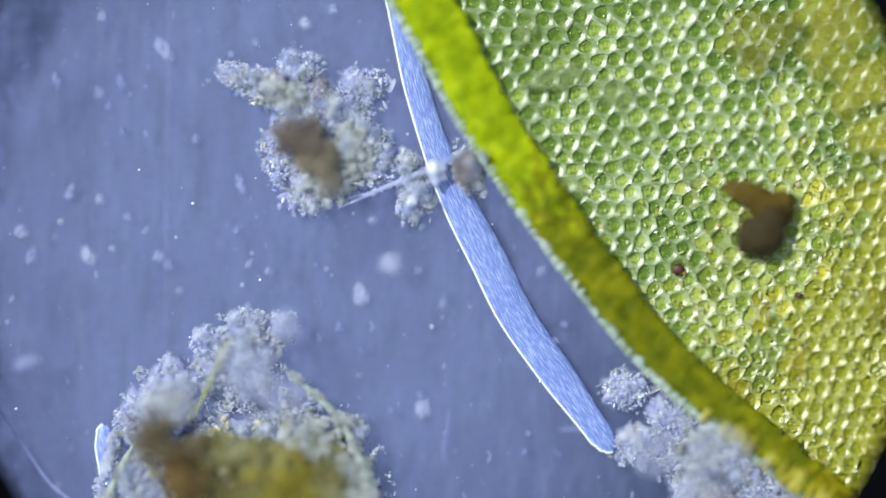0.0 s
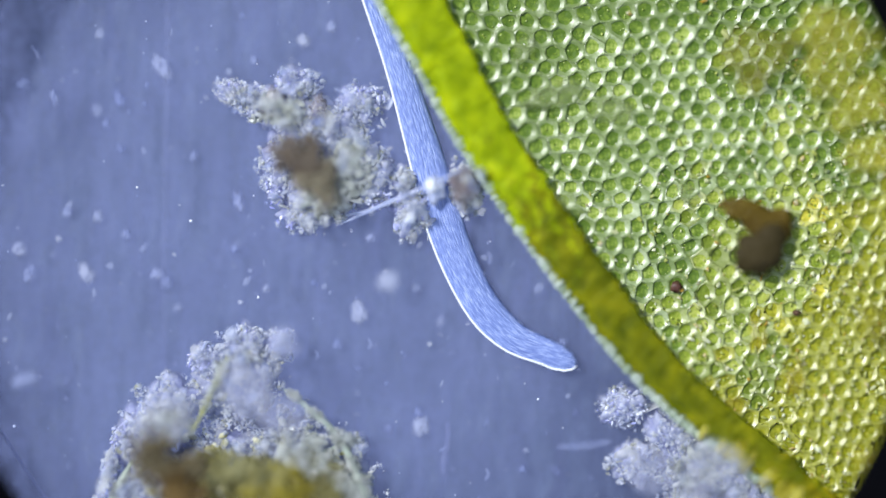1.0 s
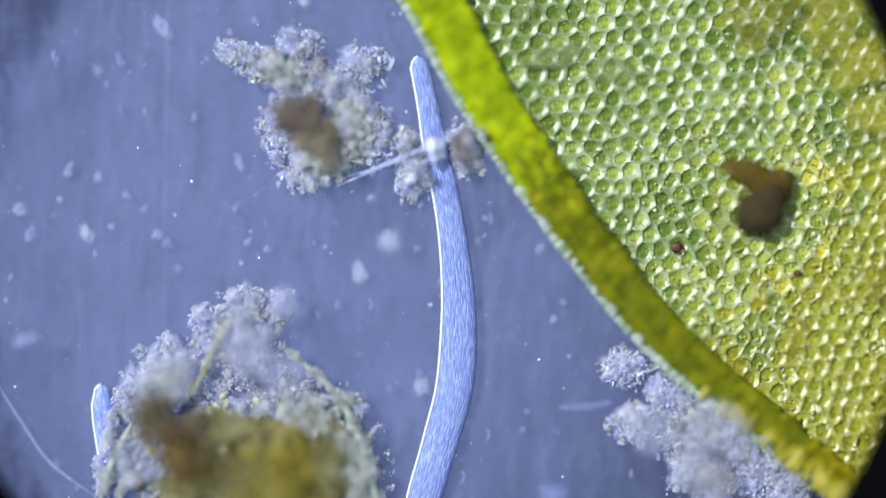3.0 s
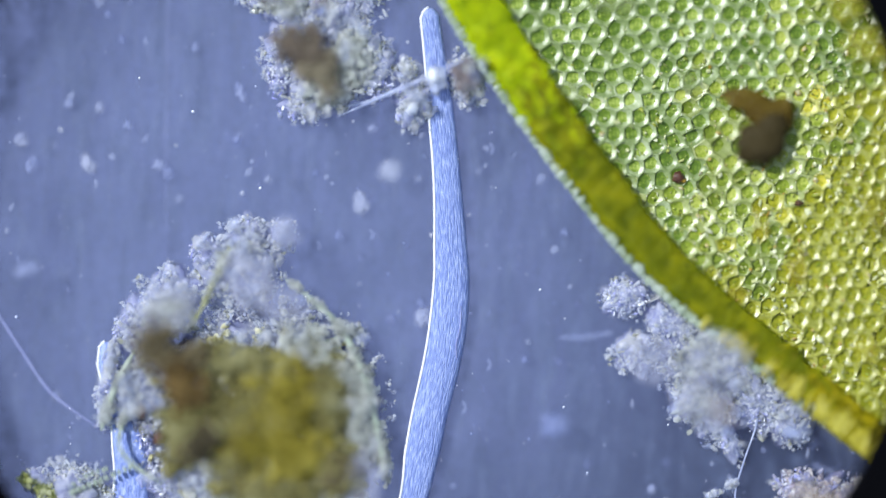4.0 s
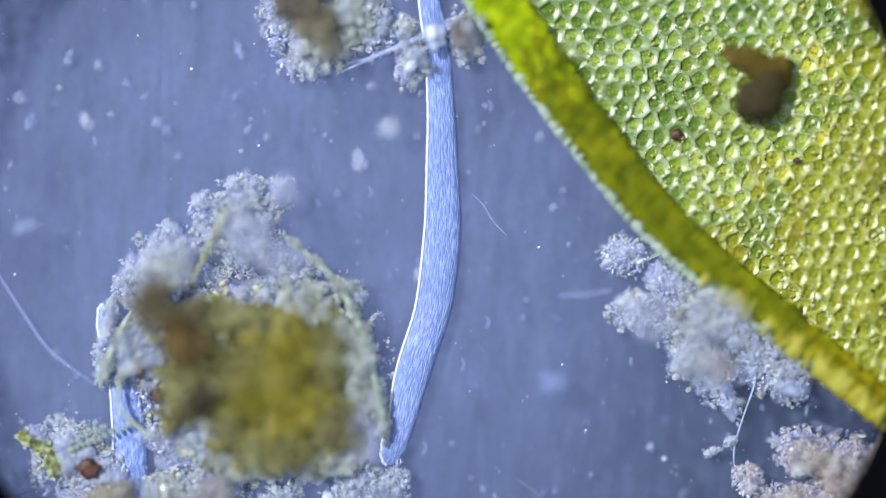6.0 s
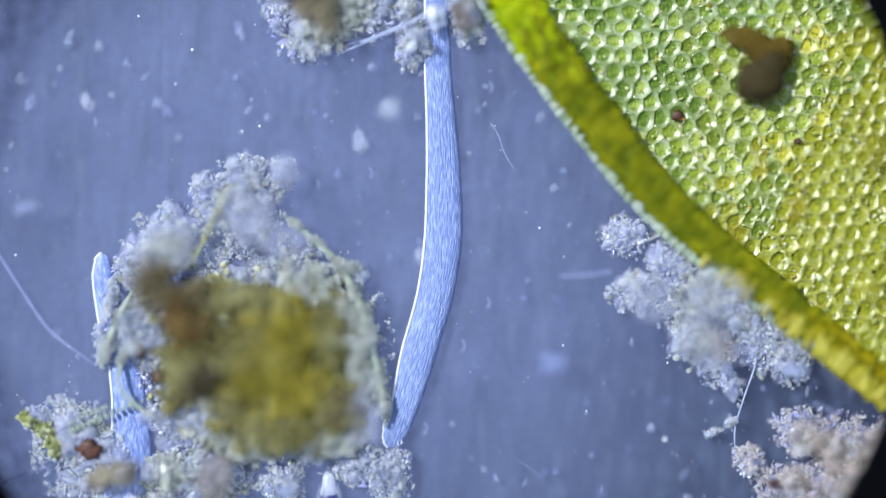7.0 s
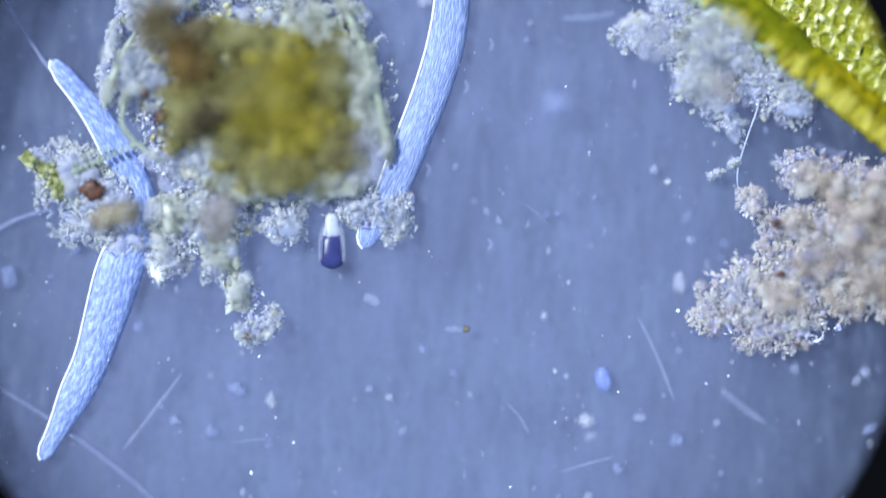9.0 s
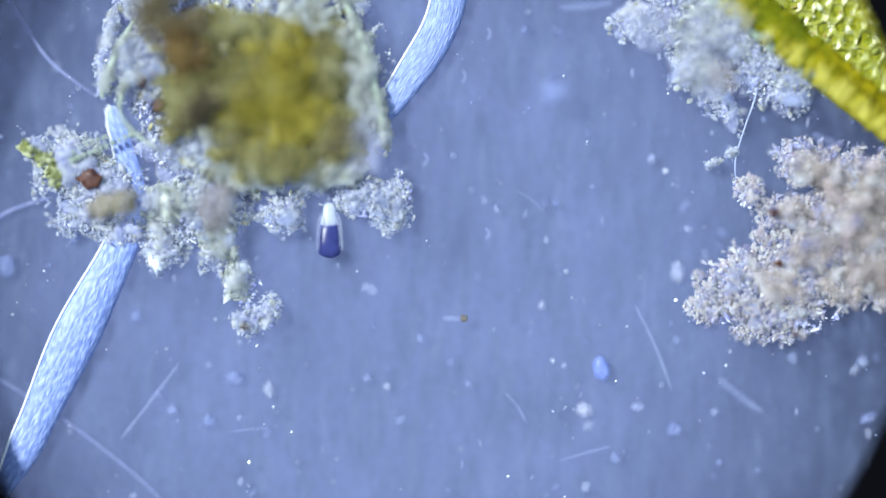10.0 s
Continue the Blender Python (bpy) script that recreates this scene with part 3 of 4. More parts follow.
# ---- debris clumps ----
def clump(name, label, seed, lobes, count, mat, low=0.004, rise=0.012, top=0.011, sizes=(2.2, 7), gel=GEL, gel_amount=0.35, share=1.0,
          matrix="pale jelly between the grains", crust=1.0):
    rng = np.random.default_rng(seed)
    base = at(lobes[0][0], lobes[0][1])
    ob = thing(name, label, "debris clump", base)
    for i, l in enumerate(lobes):
        part("jelly", joined("jelly", [ragged_body((l[0], l[1], l[2] * share, l[3] * share, l[4]), rise, low, seed + i, gel_amount)], [gel], base), ob, matrix)
    part("granule_coat", joined("granule_coat", grains(rng, lobes, int(count * 2.1), sizes[0], sizes[1], top, 0.006), [mat], base, False), ob, "fine glassy granules", "stuff")
    part("flake_layer", joined("flake_layer", grains(rng, lobes, count // 24, 8, 22, top * 0.7, 0.004, 1.15, src=BALL2), [FLAKE if mat is GRAIN else RFLAKE], base), ob, "soft translucent flakes", "stuff")
    if crust:
        part("upper_crust", joined("upper_crust", grains(rng, lobes, int(count * crust) // 34, 5, 18, 0.010, 0.020, 1.1, src=BALL2), [FLAKE if mat is GRAIN else RFLAKE], base), ob, "blurred granules heaped on top", "stuff")
    ob["base"] = tuple(base)
    return ob


def core(ob, name, label, lobes, mat, low, rise, seed, amount=0.4):
    base = Vector(ob["base"])
    for i, l in enumerate(lobes):
        part(name, joined(name, [lobe_body(l, rise, low, seed + i, amount, BALL4, 2.2)], [mat], base), ob, label)


def extra(ob, name, label, seed, lobes, count, mat, sizes, top, low=0.004):
    base = Vector(ob["base"])
    rng = np.random.default_rng(seed)
    return part(name, joined(name, grains(rng, lobes, count, sizes[0], sizes[1], top, low), [mat], base, False), ob, label, "stuff")


arrow = clump("debris_clump", "pale granular clump with brown heart, shaped like an arrowhead", 11,
              [(520, 240, 40, 40, 0), (415, 130, 32, 22, 20), (470, 150, 55, 34, 10), (525, 125, 40, 36, 0), (560, 180, 40, 40, 0), (640, 155, 42, 40, 0),
               (445, 140, 48, 22, 15), (500, 178, 50, 30, 30), (545, 200, 50, 40, 0), (605, 195, 44, 40, 0), (600, 230, 60, 50, 0), (640, 280, 60, 62, 0), (560, 310, 70, 60, 0), (505, 260, 40, 50, 0), (540, 355, 45, 28, 0)], 4500, GRAIN)
extra(arrow, "sandy_coat", "sandy yellow grains", 12, [(500, 165, 50, 30, 10), (620, 270, 50, 60, 0), (575, 320, 40, 40, 0)], 1500, YGRAIN, (3.5, 11), 0.016, 0.008)

mound = clump("debris_clump", "large olive-brown mound of rotting algae with pale granular fringe", 21,
              [(450, 900, 200, 190, 0), (430, 640, 70, 80, 0), (300, 690, 60, 50, -20), (370, 610, 32, 30, 0), (250, 750, 45, 60, 0), (535, 775, 60, 56, 30),
               (625, 890, 44, 116, 0), (440, 580, 34, 36, 0), (500, 580, 24, 30, 0), (280, 840, 60, 100, 0), (350, 1010, 90, 60, 0), (540, 1050, 110, 40, 0),
               (235, 860, 40, 70, 10), (198, 800, 14, 46, 12), (184, 880, 16, 46, -4), (640, 760, 14, 16, 0)], 9000, GRAIN, top=0.018)


def flake_cloud(ob, name, label, seed, lobes, count, mat, sizes, low, top, ragged=0.55, gather=0.65):
    """A loose cloud of soft flakes that stands high over the rest of its clump."""
    rng = np.random.default_rng(seed)
    base = Vector(ob["base"])
    return part(name, joined(name, grains(rng, lobes, count, sizes[0], sizes[1], top, low, 1.35, ragged, BALL1, gather), [mat], base), ob, label, "stuff")


extra(mound, "inner_coat", "yellowish grains in the depth of the mound", 24, [(460, 915, 160, 145, 0), (405, 870, 50, 50, 0), (560, 830, 60, 70, 20)], 3800, INNER, (4, 15), 0.012, 0.010)
flake_cloud(mound, "heart", "blurred olive heart of the mound", 31, [(450, 905, 160, 130, 0), (430, 800, 95, 28, 5), (595, 990, 50, 54, 0), (325, 930, 44, 64, 0), (575, 870, 44, 84, 0),
            (490, 1030, 110, 34, 0), (500, 1052, 90, 24, 0)], 4500, OLIVE, (5, 14), 0.022, 0.014, 0.6, 0.8)
flake_cloud(mound, "brown_shoulder", "dull olive-brown shoulder of the mound", 33, [(280, 765, 46, 40, 20), (300, 800, 44, 36, 0), (350, 790, 40, 24, 0), (345, 955, 40, 28, -20), (600, 995, 44, 42, 0)],
            700, CORE, (5, 13), 0.024, 0.013, 0.6, 0.8)
flake_cloud(mound, "amber_heart", "amber middle of the mound", 34, [(500, 895, 72, 96, 8), (515, 960, 70, 50, 0), (450, 940, 60, 50, 0)], 2000, AMBER, (5, 15), 0.028, 0.010, 0.8)
flake_cloud(mound, "rust_patch", "dull rust-brown patch", 37, [(335, 850, 36, 36, 20), (318, 815, 24, 20, 0)], 420, UMBER, (5, 13), 0.031, 0.008)
flake_cloud(mound, "dark_patch", "dark brown patch", 38, [(376, 930, 24, 26, 0), (352, 950, 26, 20, 0)], 260, DUSK, (5, 12), 0.034, 0.006)
flake_cloud(arrow, "heart", "blurred brown heart of the clump", 14, [(530, 246, 46, 30, 8), (550, 262, 40, 28, 20)], 620, MAUVE, (4, 12), 0.026, 0.009)
flake_cloud(arrow, "tan_tail", "paler tan tail of the brown heart", 15, [(580, 300, 24, 46, -12), (560, 285, 36, 34, 0)], 420, TAN, (4, 12), 0.025, 0.009)
for k, lobe in enumerate(((445, 665, 36, 44, 0), (505, 575, 22, 26, 0), (505, 700, 34, 30, 30), (300, 710, 50, 34, -20),
                          (640, 1010, 30, 44, 0))):
    core(mound, "pale_fluff", "blurred pale slime over the fringe", [lobe], MIST, 0.030, 0.006, 50 + k, 0.8)

shore = clump("debris_clump", "pale bluish clump of granules under the leaf margin", 41,
              [(1250, 800, 80, 80, 30), (1110, 690, 42, 34, 0), (1190, 740, 50, 40, 30), (1130, 790, 46, 36, 0), (1330, 850, 60, 70, 0), (1390, 890, 60, 56, 20),
               (1220, 870, 40, 50, -30), (1270, 910, 40, 40, 0), (1295, 950, 16, 36, -30)], 3000, GRAIN, share=0.98)
rosy = clump("debris_clump", "rosy and pale granular clump with ragged edges", 51,
             [(1420, 1220, 110, 90, -20), (1420, 1040, 46, 44, 0), (1330, 1090, 40, 24, 40), (1500, 1060, 50, 50, 0), (1480, 1130, 70, 60, 0), (1300, 1250, 66, 50, -30),
              (1350, 1310, 80, 44, 10), (1540, 1180, 60, 90, 0), (1390, 1130, 50, 40, 0), (1560, 1080, 50, 60, 0), (1250, 1295, 36, 26, 0), (1580, 1260, 50, 40, 0)],
             8500, RGRAIN, share=0.72, sizes=(2.5, 7.5))
leftc = clump("debris_clump", "pale green-flecked clump of algae and granules", 61,
              [(180, 1080, 80, 60, 0), (120, 1030, 60, 50, 0), (70, 1010, 30, 24, 0), (150, 1130, 60, 40, 0), (130, 1050, 70, 70, 0), (220, 1160, 60, 34, 0)],
              3000, GRAIN, low=0.005, top=0.009, share=0.8, crust=0)
fringe = clump("debris_clump", "pale ragged granular fringe below the mound", 71,
               [(330, 1120, 90, 60, 0), (390, 1100, 60, 70, 0), (385, 1190, 36, 46, 0), (425, 1248, 26, 34, 20), (290, 1190, 40, 40, 0), (500, 1130, 36, 34, 0),
                (640, 1100, 60, 40, 0), (695, 1110, 38, 50, 0), (440, 1320, 30, 26, 0), (475, 1300, 26, 30, 0)], 3600, GRAIN, share=0.8)
knot = clump("debris_clump", "small knot of granules caught on the ciliate", 81, [(735, 345, 34, 48, 10), (720, 290, 22, 26, 0)], 900, GRAIN)
pebble = clump("debris_clump", "small soft brown lump beside the ciliate", 91, [(825, 305, 32, 46, -15), (850, 290, 16, 24, 0)], 700, GRAIN)
flake_cloud(pebble, "heart", "blurred mauve-brown lump", 92, [(825, 302, 20, 30, -15)], 240, LILAC, (4, 10), 0.020, 0.006)
for k, lobe in enumerate(((1150, 800, 44, 34, 20), (1240, 870, 40, 44, 0))):
    core(shore, "pale_fluff", "blurred pale slime", [lobe], MIST, 0.028, 0.006, 110 + k, 0.8)
for k, lobe in enumerate(((1500, 1120, 46, 40, 0), (1545, 1190, 42, 50, 20), (1560, 1085, 44, 40, 0), (1440, 1190, 40, 30, -20), (1500, 1255, 44, 30, 0), (1400, 1120, 24, 20, 0),
                          (1425, 1045, 24, 22, 0), (1375, 1250, 34, 26, 30), (1470, 1060, 26, 24, 0), (1590, 1240, 40, 44, 0), (1520, 1150, 30, 26, 40))):
    core(rosy, "soft_chunk", "blurred blush-coloured chunk", [lobe], BLUSH, 0.018 + 0.002 * (k % 4), 0.005, 150 + k, 1.1)
spot = thing("dark_body", "dark brown bean-shaped body lying on the leaf", "spore", at(1345, 410))
spot["base"] = tuple(at(1345, 410))
core(spot, "head", "nearly black rounded end", [(1342, 415, 42, 36, -30), (1364, 392, 22, 30, 20)], DARK, 0.027, 0.005, 101, 0.35)
core(spot, "arm", "translucent brown arm", [(1370, 380, 26, 42, 25), (1325, 345, 46, 20, 15), (1355, 365, 36, 26, 0)], BROWN, 0.024, 0.004, 103, 0.35)


# ---- ciliates, in rigid slices that bend with the body ----
def arc(points):
    pts = [Vector(p) for p in points]
    fine = [along(pts, k / 200) for k in range(201)]
    return fine


def spot_on(fine, length_from_start):
    """Point and direction at an arc length; straight on past either end."""
    s = length_from_start
    if s < 0:
        d = (fine[3] - fine[0]).normalized()
        return fine[0] + d * s, d
    for a, b in zip(fine, fine[1:]):
        l = (b - a).length
        if s <= l:
            return a + (b - a) * (s / max(l, 1e-6)), (b - a).normalized()
        s -= l
    d = (fine[-1] - fine[-4]).normalized()
    return fine[-1] + d * s, d


def total(fine):
    return sum((b - a).length for a, b in zip(fine, fine[1:]))


def profile(w, u):
    """Body width along the body, u from the upper end to the lower."""
    for (u0, w0), (u1, w1) in zip(w, w[1:]):
        if u <= u1:
            t = (u - u0) / (u1 - u0)
            t = t * t * (3 - 2 * t)
            return w0 + (w1 - w0) * t
    return w[-1][1]


def ciliate(label, length, widths, slices, lift, skin):
    ob = thing("ciliate", label, "ciliate", (0, 0, 0))
    ds = length / slices
    parts = []
    for i in range(slices):
        verts, faces, everts = [], [], []
        m, n = 20, (13 if i in (0, slices - 1) else 5)
        for j in range(n):
            s = min(max((i + (j / (n - 1) - 0.5) * 1.5 + 0.5) * ds, 0), length)
            u = min(max(s / length, 0), 1)
            w = profile(widths, u) * U / 2 * (0.996 if j in (0, n - 1) else 1.0)
            for k in range(m):
                th = math.tau * k / m
                ridge = 1 + 0.03 * math.cos(th * 9)
                verts.append((((s / ds - i - 0.5) * ds) * U, w * math.cos(th) * ridge, w * 0.30 * math.sin(th) * ridge))
            everts.append((((s / ds - i - 0.5) * ds) * U, -w * 0.97, w * 0.12))
        for j in range(n - 1):
            for k in range(m):
                q = (k + 1) % m
                faces.append([j * m + k, (j + 1) * m + k, (j + 1) * m + q, j * m + q])
        me = mesh_of("body_slice", verts, faces, [skin])
        where = me.attributes.new("along", "FLOAT_VECTOR", "POINT")
        where.data.foreach_set("vector", [c for v in verts for c in (v[0] + (i + 0.5) * ds * U, v[1], v[2])])
        seg = part("body_slice", me, ob)
        # white tube painting the refracted highlight on the left edge
        v, f = tube(everts, 2.3 * U, 6, False)
        part("membrane", mesh_of("membrane", v, f, [EDGE]), seg, "bright white line painting the highlight along the body's left edge")
        parts.append(seg)
    return ob, parts, length, lift


def swim(creature, rows):
    """rows: seconds, 'top' or 'tip', arc offset, plan curve from the upper end downwards."""
    ob, parts, length, lift = creature
    keyed = [[] for _ in parts]
    for t, anchor, points in rows:
        fine = arc(points)
        start = 0.0 if anchor == "top" else total(fine) - length
        for i, seg in enumerate(parts):
            p, d = spot_on(fine, start + (i + 0.5) * length / len(parts))
            keyed[i].append((t, pose(*at(p.x, p.y, lift), 0, 0, -math.degrees(math.atan2(d.y, d.x)))))
    for seg, r in zip(parts, keyed):
        walk(seg, r)


long_ciliate = ciliate("long pale blue ribbed ciliate, slender and gently bent", 950,
                       [(0, 2), (0.003, 14), (0.008, 24), (0.02, 34), (0.25, 46), (0.6, 66), (0.8, 62), (0.96, 46), (0.982, 36), (0.994, 22), (0.998, 12), (1.0, 2)], 48, 0.0085, BODY)
short_ciliate = ciliate("pale blue granular ciliate, widest at its middle", 790,
                        [(0, 2), (0.004, 14), (0.012, 24), (0.05, 36), (0.3, 60), (0.55, 82), (0.8, 62), (0.97, 30), (0.99, 20), (0.997, 10), (1.0, 2)], 42, 0.0080, GRAINY)

# ---- filaments, needles and loose flecks ----
tube_thing("glass_fibre", "thin colourless fibre lying across the ciliate", "fibre", [(606, 366, 0.014), (700, 325, 0.018), (770, 294, 0.022), (840, 262, 0.018)], 3.0, ROD)
tube_thing("glass_fibre", "thin colourless fibre lying beside the clump", "fibre", [(612, 352, 0.014), (660, 340, 0.016), (705, 318, 0.014)], 2.4, ROD)

tube_thing("fine_hair", "thin curved pale violet hair on the glass", "hair", [(-60, 640, 0.004), (0, 728, 0.006), (40, 790, 0.006), (90, 860, 0.006), (170, 920, 0.006)], 3.0, THREAD)
tube_thing("fine_hair", "bright thin hair hanging from the pale clump", "hair",
           [(1345, 870, 0.014), (1337, 920, 0.012), (1318, 975, 0.012), (1302, 1030, 0.012), (1302, 1070, 0.012)], 1.7, ROD)
tube_thing("fine_hair", "faint pale hair beside the algae", "hair", [(-40, 1155, 0.004), (20, 1120, 0.004), (90, 1098, 0.006)], 3.0, THREAD)
tube_thing("fine_hair", "faint long hair on the glass", "hair", [(-60, 1390, 0.003), (60, 1460, 0.003), (160, 1530, 0.003), (260, 1612, 0.003), (330, 1690, 0.003)], 2.0, THREAD)
tube_thing("scratch", "faint straight scratch in the glass", "scratch", [(297, -110, 0.001), (296, 150, 0.001), (292, 420, 0.001), (294, 640, 0.001)], 2.0, FAINT)
for a, b, r in (((1125, 1290), (1190, 1440), 4.5), ((318, 1390), (212, 1528), 5), ((895, 1445), (932, 1498), 3.5), ((990, 1566), (1082, 1540), 3.5),
                ((128, 1158), (114, 1190), 2.2), ((405, 1515), (475, 1508), 2), ((912, 1085), (965, 1125), 2)):
    mid = ((a[0] + b[0]) / 2 + 3, (a[1] + b[1]) / 2 - 2)
    tube_thing("diatom_needle", "slender colourless diatom needle lying on the glass", "diatom", [(*a, 0.008), (*mid, 0.008), (*b, 0.008)], r * 0.75, NEEDLE, "needles on the glass")
for pts in ([(866, 415), (872, 425), (868, 438)], [(560, 590), (566, 598), (562, 608)], [(654, 568), (660, 578), (655, 588)], [(818, 872), (824, 884), (817, 897)],
            [(862, 798), (868, 808), (862, 820)], [(858, 1152), (866, 1162), (859, 1174)], [(750, 1020), (757, 1030), (749, 1044)]):
    tube_thing("bacterium", "short curved colourless bacterium", "bacterium", [(x, y, 0.010) for x, y in pts], 4, NEEDLE, "curved bacteria")

# algae threads in and round the mound
for pts, r, mat in (([(408, 598, 0.020), (378, 668, 0.021), (342, 740, 0.020)], 3.4, ALGA),
                    ([(505, 656, 0.017), (555, 695, 0.019), (605, 745, 0.019), (645, 830, 0.021), (670, 930, 0.021), (682, 1010, 0.018)], 5.0, YJELLY),
                    ([(560, 770, 0.016), (600, 760, 0.014), (618, 735, 0.012)], 3.5, YJELLY),
                    ([(240, 782, 0.016), (208, 840, 0.018), (188, 900, 0.018), (180, 925, 0.016)], 5, YJELLY),
                    ([(252, 850, 0.014), (222, 905, 0.016), (214, 950, 0.024), (240, 985, 0.022), (292, 1022, 0.014)], 4.0, YJELLY)):
    tube_thing("algal_thread", "pale greenish knobbly thread of algae in the mound", "alga", pts, r, mat, "threads of algae")
extra(mound, "thread_coat", "pale grains clinging to the algae threads", 23,
      [(525, 670, 22, 8, 35), (560, 700, 26, 9, 40), (600, 742, 30, 12, 45), (630, 795, 34, 10, 62), (655, 860, 36, 10, 68), (672, 930, 36, 12, 80), (680, 985, 30, 12, 85),
       (612, 745, 22, 16, 0), (215, 830, 30, 9, 122), (190, 890, 30, 12, 110), (225, 895, 30, 9, 118), (380, 660, 50, 9, 115), (395, 625, 30, 9, 115)], 2000, YGRAIN, (3, 8), 0.010, 0.014)
for k in range(2):
    x0 = 340 + 130 * k
    tube_thing("algal_thread", "pale greenish knobbly thread of algae in the mound", "alga",
               [(x0, 1040 + 30 * k, 0.014), (x0 + 35, 1020 + 22 * k, 0.016), (x0 + 75, 1000 + 30 * k, 0.014)], 3.5, YJELLY, "threads of algae")


def bead_chain(points, count, size):
    ob = thing("bead_chain", "chain of small green algal cells", "alga", at(*points[0][:2]))
    v, f = BALL2
    me = mesh_of("bead", v * np.array([0.62, 1, 0.9]) * size * U, f.tolist(), [YJELLY])
    for k in range(count):
        p = along(points, k / (count - 1))
        q = along(points, k / (count - 1) + 0.02) - along(points, k / (count - 1) - 0.02)
        bead = part("bead", me, ob)
        bead.matrix_basis = pose(*(at(p.x, p.y, 0.0185) - at(*points[0][:2])), 0, 0, -math.degrees(math.atan2(q.y, q.x)))
    return ob


bead_chain([(128, 1034), (180, 1012), (238, 986)], 13, 6.0)
bead_chain([(125, 1024), (160, 1002), (190, 992)], 8, 4.8)
extra(leftc, "green_coat", "yellow-green grains of algae", 62, [(98, 1055, 20, 24, 0), (50, 1012, 20, 10, 20), (80, 1030, 24, 10, 30)], 420, GREENS, (3, 9), 0.008, 0.011)
extra(mound, "sandy_coat", "yellowish grains round the heart", 22, [(545, 785, 66, 54, 30), (600, 840, 50, 50, 0), (635, 890, 34, 110, 0), (560, 1050, 90, 36, 0), (300, 720, 50, 40, 0), (430, 1050, 80, 40, 0)],
      3500, YGRAIN, (3.5, 12), 0.02, 0.010)
extra(fringe, "sandy_coat", "yellowish grains", 72, [(385, 1175, 36, 46, 0), (420, 1245, 22, 34, 0), (300, 1110, 60, 40, 0)], 700, YGRAIN, (3.5, 11), 0.016, 0.008)
extra(shore, "sandy_coat", "yellowish grains", 42, [(1250, 800, 60, 70, 30), (1240, 880, 40, 40, 0)], 900, YGRAIN, (3.5, 11), 0.016, 0.008)


for clod, seed, lobes, count in (
        (mound, 25, [(365, 612, 30, 22, 0), (225, 745, 24, 36, 10), (300, 682, 50, 24, -20), (440, 585, 24, 30, 0), (300, 1010, 50, 30, 0), (265, 930, 20, 40, 0), (200, 830, 14, 40, 15)], 950),
        (shore, 45, [(1110, 688, 40, 30, 0), (1290, 930, 20, 30, 0), (1340, 880, 40, 40, 0)], 340),
        (fringe, 75, [(708, 1092, 20, 32, 0), (440, 1265, 22, 30, 20), (470, 1310, 26, 20, 30), (500, 1150, 26, 18, 0), (640, 1120, 30, 20, 0), (330, 1130, 60, 40, 0)], 480),
        (arrow, 16, [(528, 362, 34, 14, 10), (415, 128, 26, 14, 20), (520, 110, 34, 20, 0), (650, 140, 30, 24, 0), (490, 300, 14, 40, 0), (670, 320, 24, 20, 0)], 420),
        (rosy, 55, [(1410, 1030, 36, 34, 0), (1320, 1095, 34, 18, 40), (1300, 1240, 40, 40, -30), (1270, 1300, 40, 24, 20), (1420, 1320, 60, 20, -10)], 520),
        (knot, 85, [(735, 345, 30, 44, 10)], 120)):
    extra(clod, "bead_coat", "bright violet-white beads on the outside of the clump", seed, lobes, count, VIOLET, (2.5, 6), 0.006, 0.010)


def lump(name, label, category, lobe, mat, low, rise, seed, amount=0.35, group="", src=None):
    base = at(lobe[0], lobe[1])
    ob = new(name, joined(name, [lobe_body(lobe, rise, low, seed, amount, src or BALL3, 2.0)], [mat], base))
    ob.location = base
    return tagged(ob, label, category, group)


for k, (lobe, low) in enumerate((((160, 1065, 18, 16, 20), 0.017), ((252, 890, 9, 12, 0), 0.019), ((284, 936, 10, 10, 0), 0.019), ((276, 885, 8, 8, 0), 0.019),
                                 ((436, 1326, 9, 8, 0), 0.014), ((1375, 1215, 7, 5, 0), 0.020), ((1405, 1340, 5, 4, 0), 0.018), ((1365, 1125, 9, 6, 0), 0.022),
                                 ((1200, 477, 9, 9, 0), 0.0150), ((1412, 523, 7, 4, 0), 0.0150))):
    lump("rust_grain", "small rust-brown mineral grain", "grain", lobe, RUST, low, 0.003, 200 + k, 0.8, "rust grains")
lump("soft_lump", "soft pinkish-brown lump of grains in the pale clump", "debris", (568, 160, 13, 22, 0), SMEAR, 0.015, 0.006, 300, 0.8)
lump("soft_lump", "soft mauve-brown smear in the pale clump", "debris", (486, 152, 18, 24, 30), SMEAR, 0.018, 0.003, 299, 0.9)
lump("soft_lump", "soft blurred tan lump over the ciliate", "debris", (205, 1112, 44, 22, -20), TAN, 0.028, 0.004, 301, 0.7)
lump("soft_lump", "soft blurred grey-mauve lump in the fringe", "debris", (385, 1115, 30, 42, 20), SMEAR, 0.028, 0.006, 302, 0.5)
lump("soft_lump", "soft blurred tan lump in the rosy clump", "debris", (1555, 1220, 30, 34, 0), PINK, 0.028, 0.006, 303, 0.7)
lump("soft_lump", "soft blurred pink lump in the rosy clump", "debris", (1580, 1095, 30, 28, 0), PINK, 0.028, 0.006, 304, 0.7)
lump("soft_lump", "soft blurred grey lump in the pale clump", "debris", (1270, 800, 50, 44, 20), MIST, 0.030, 0.006, 305, 0.7)
lump("soft_lump", "soft blurred tan lump in the pale clump", "debris", (1275, 890, 24, 24, 0), PINK, 0.028, 0.005, 306, 0.6)
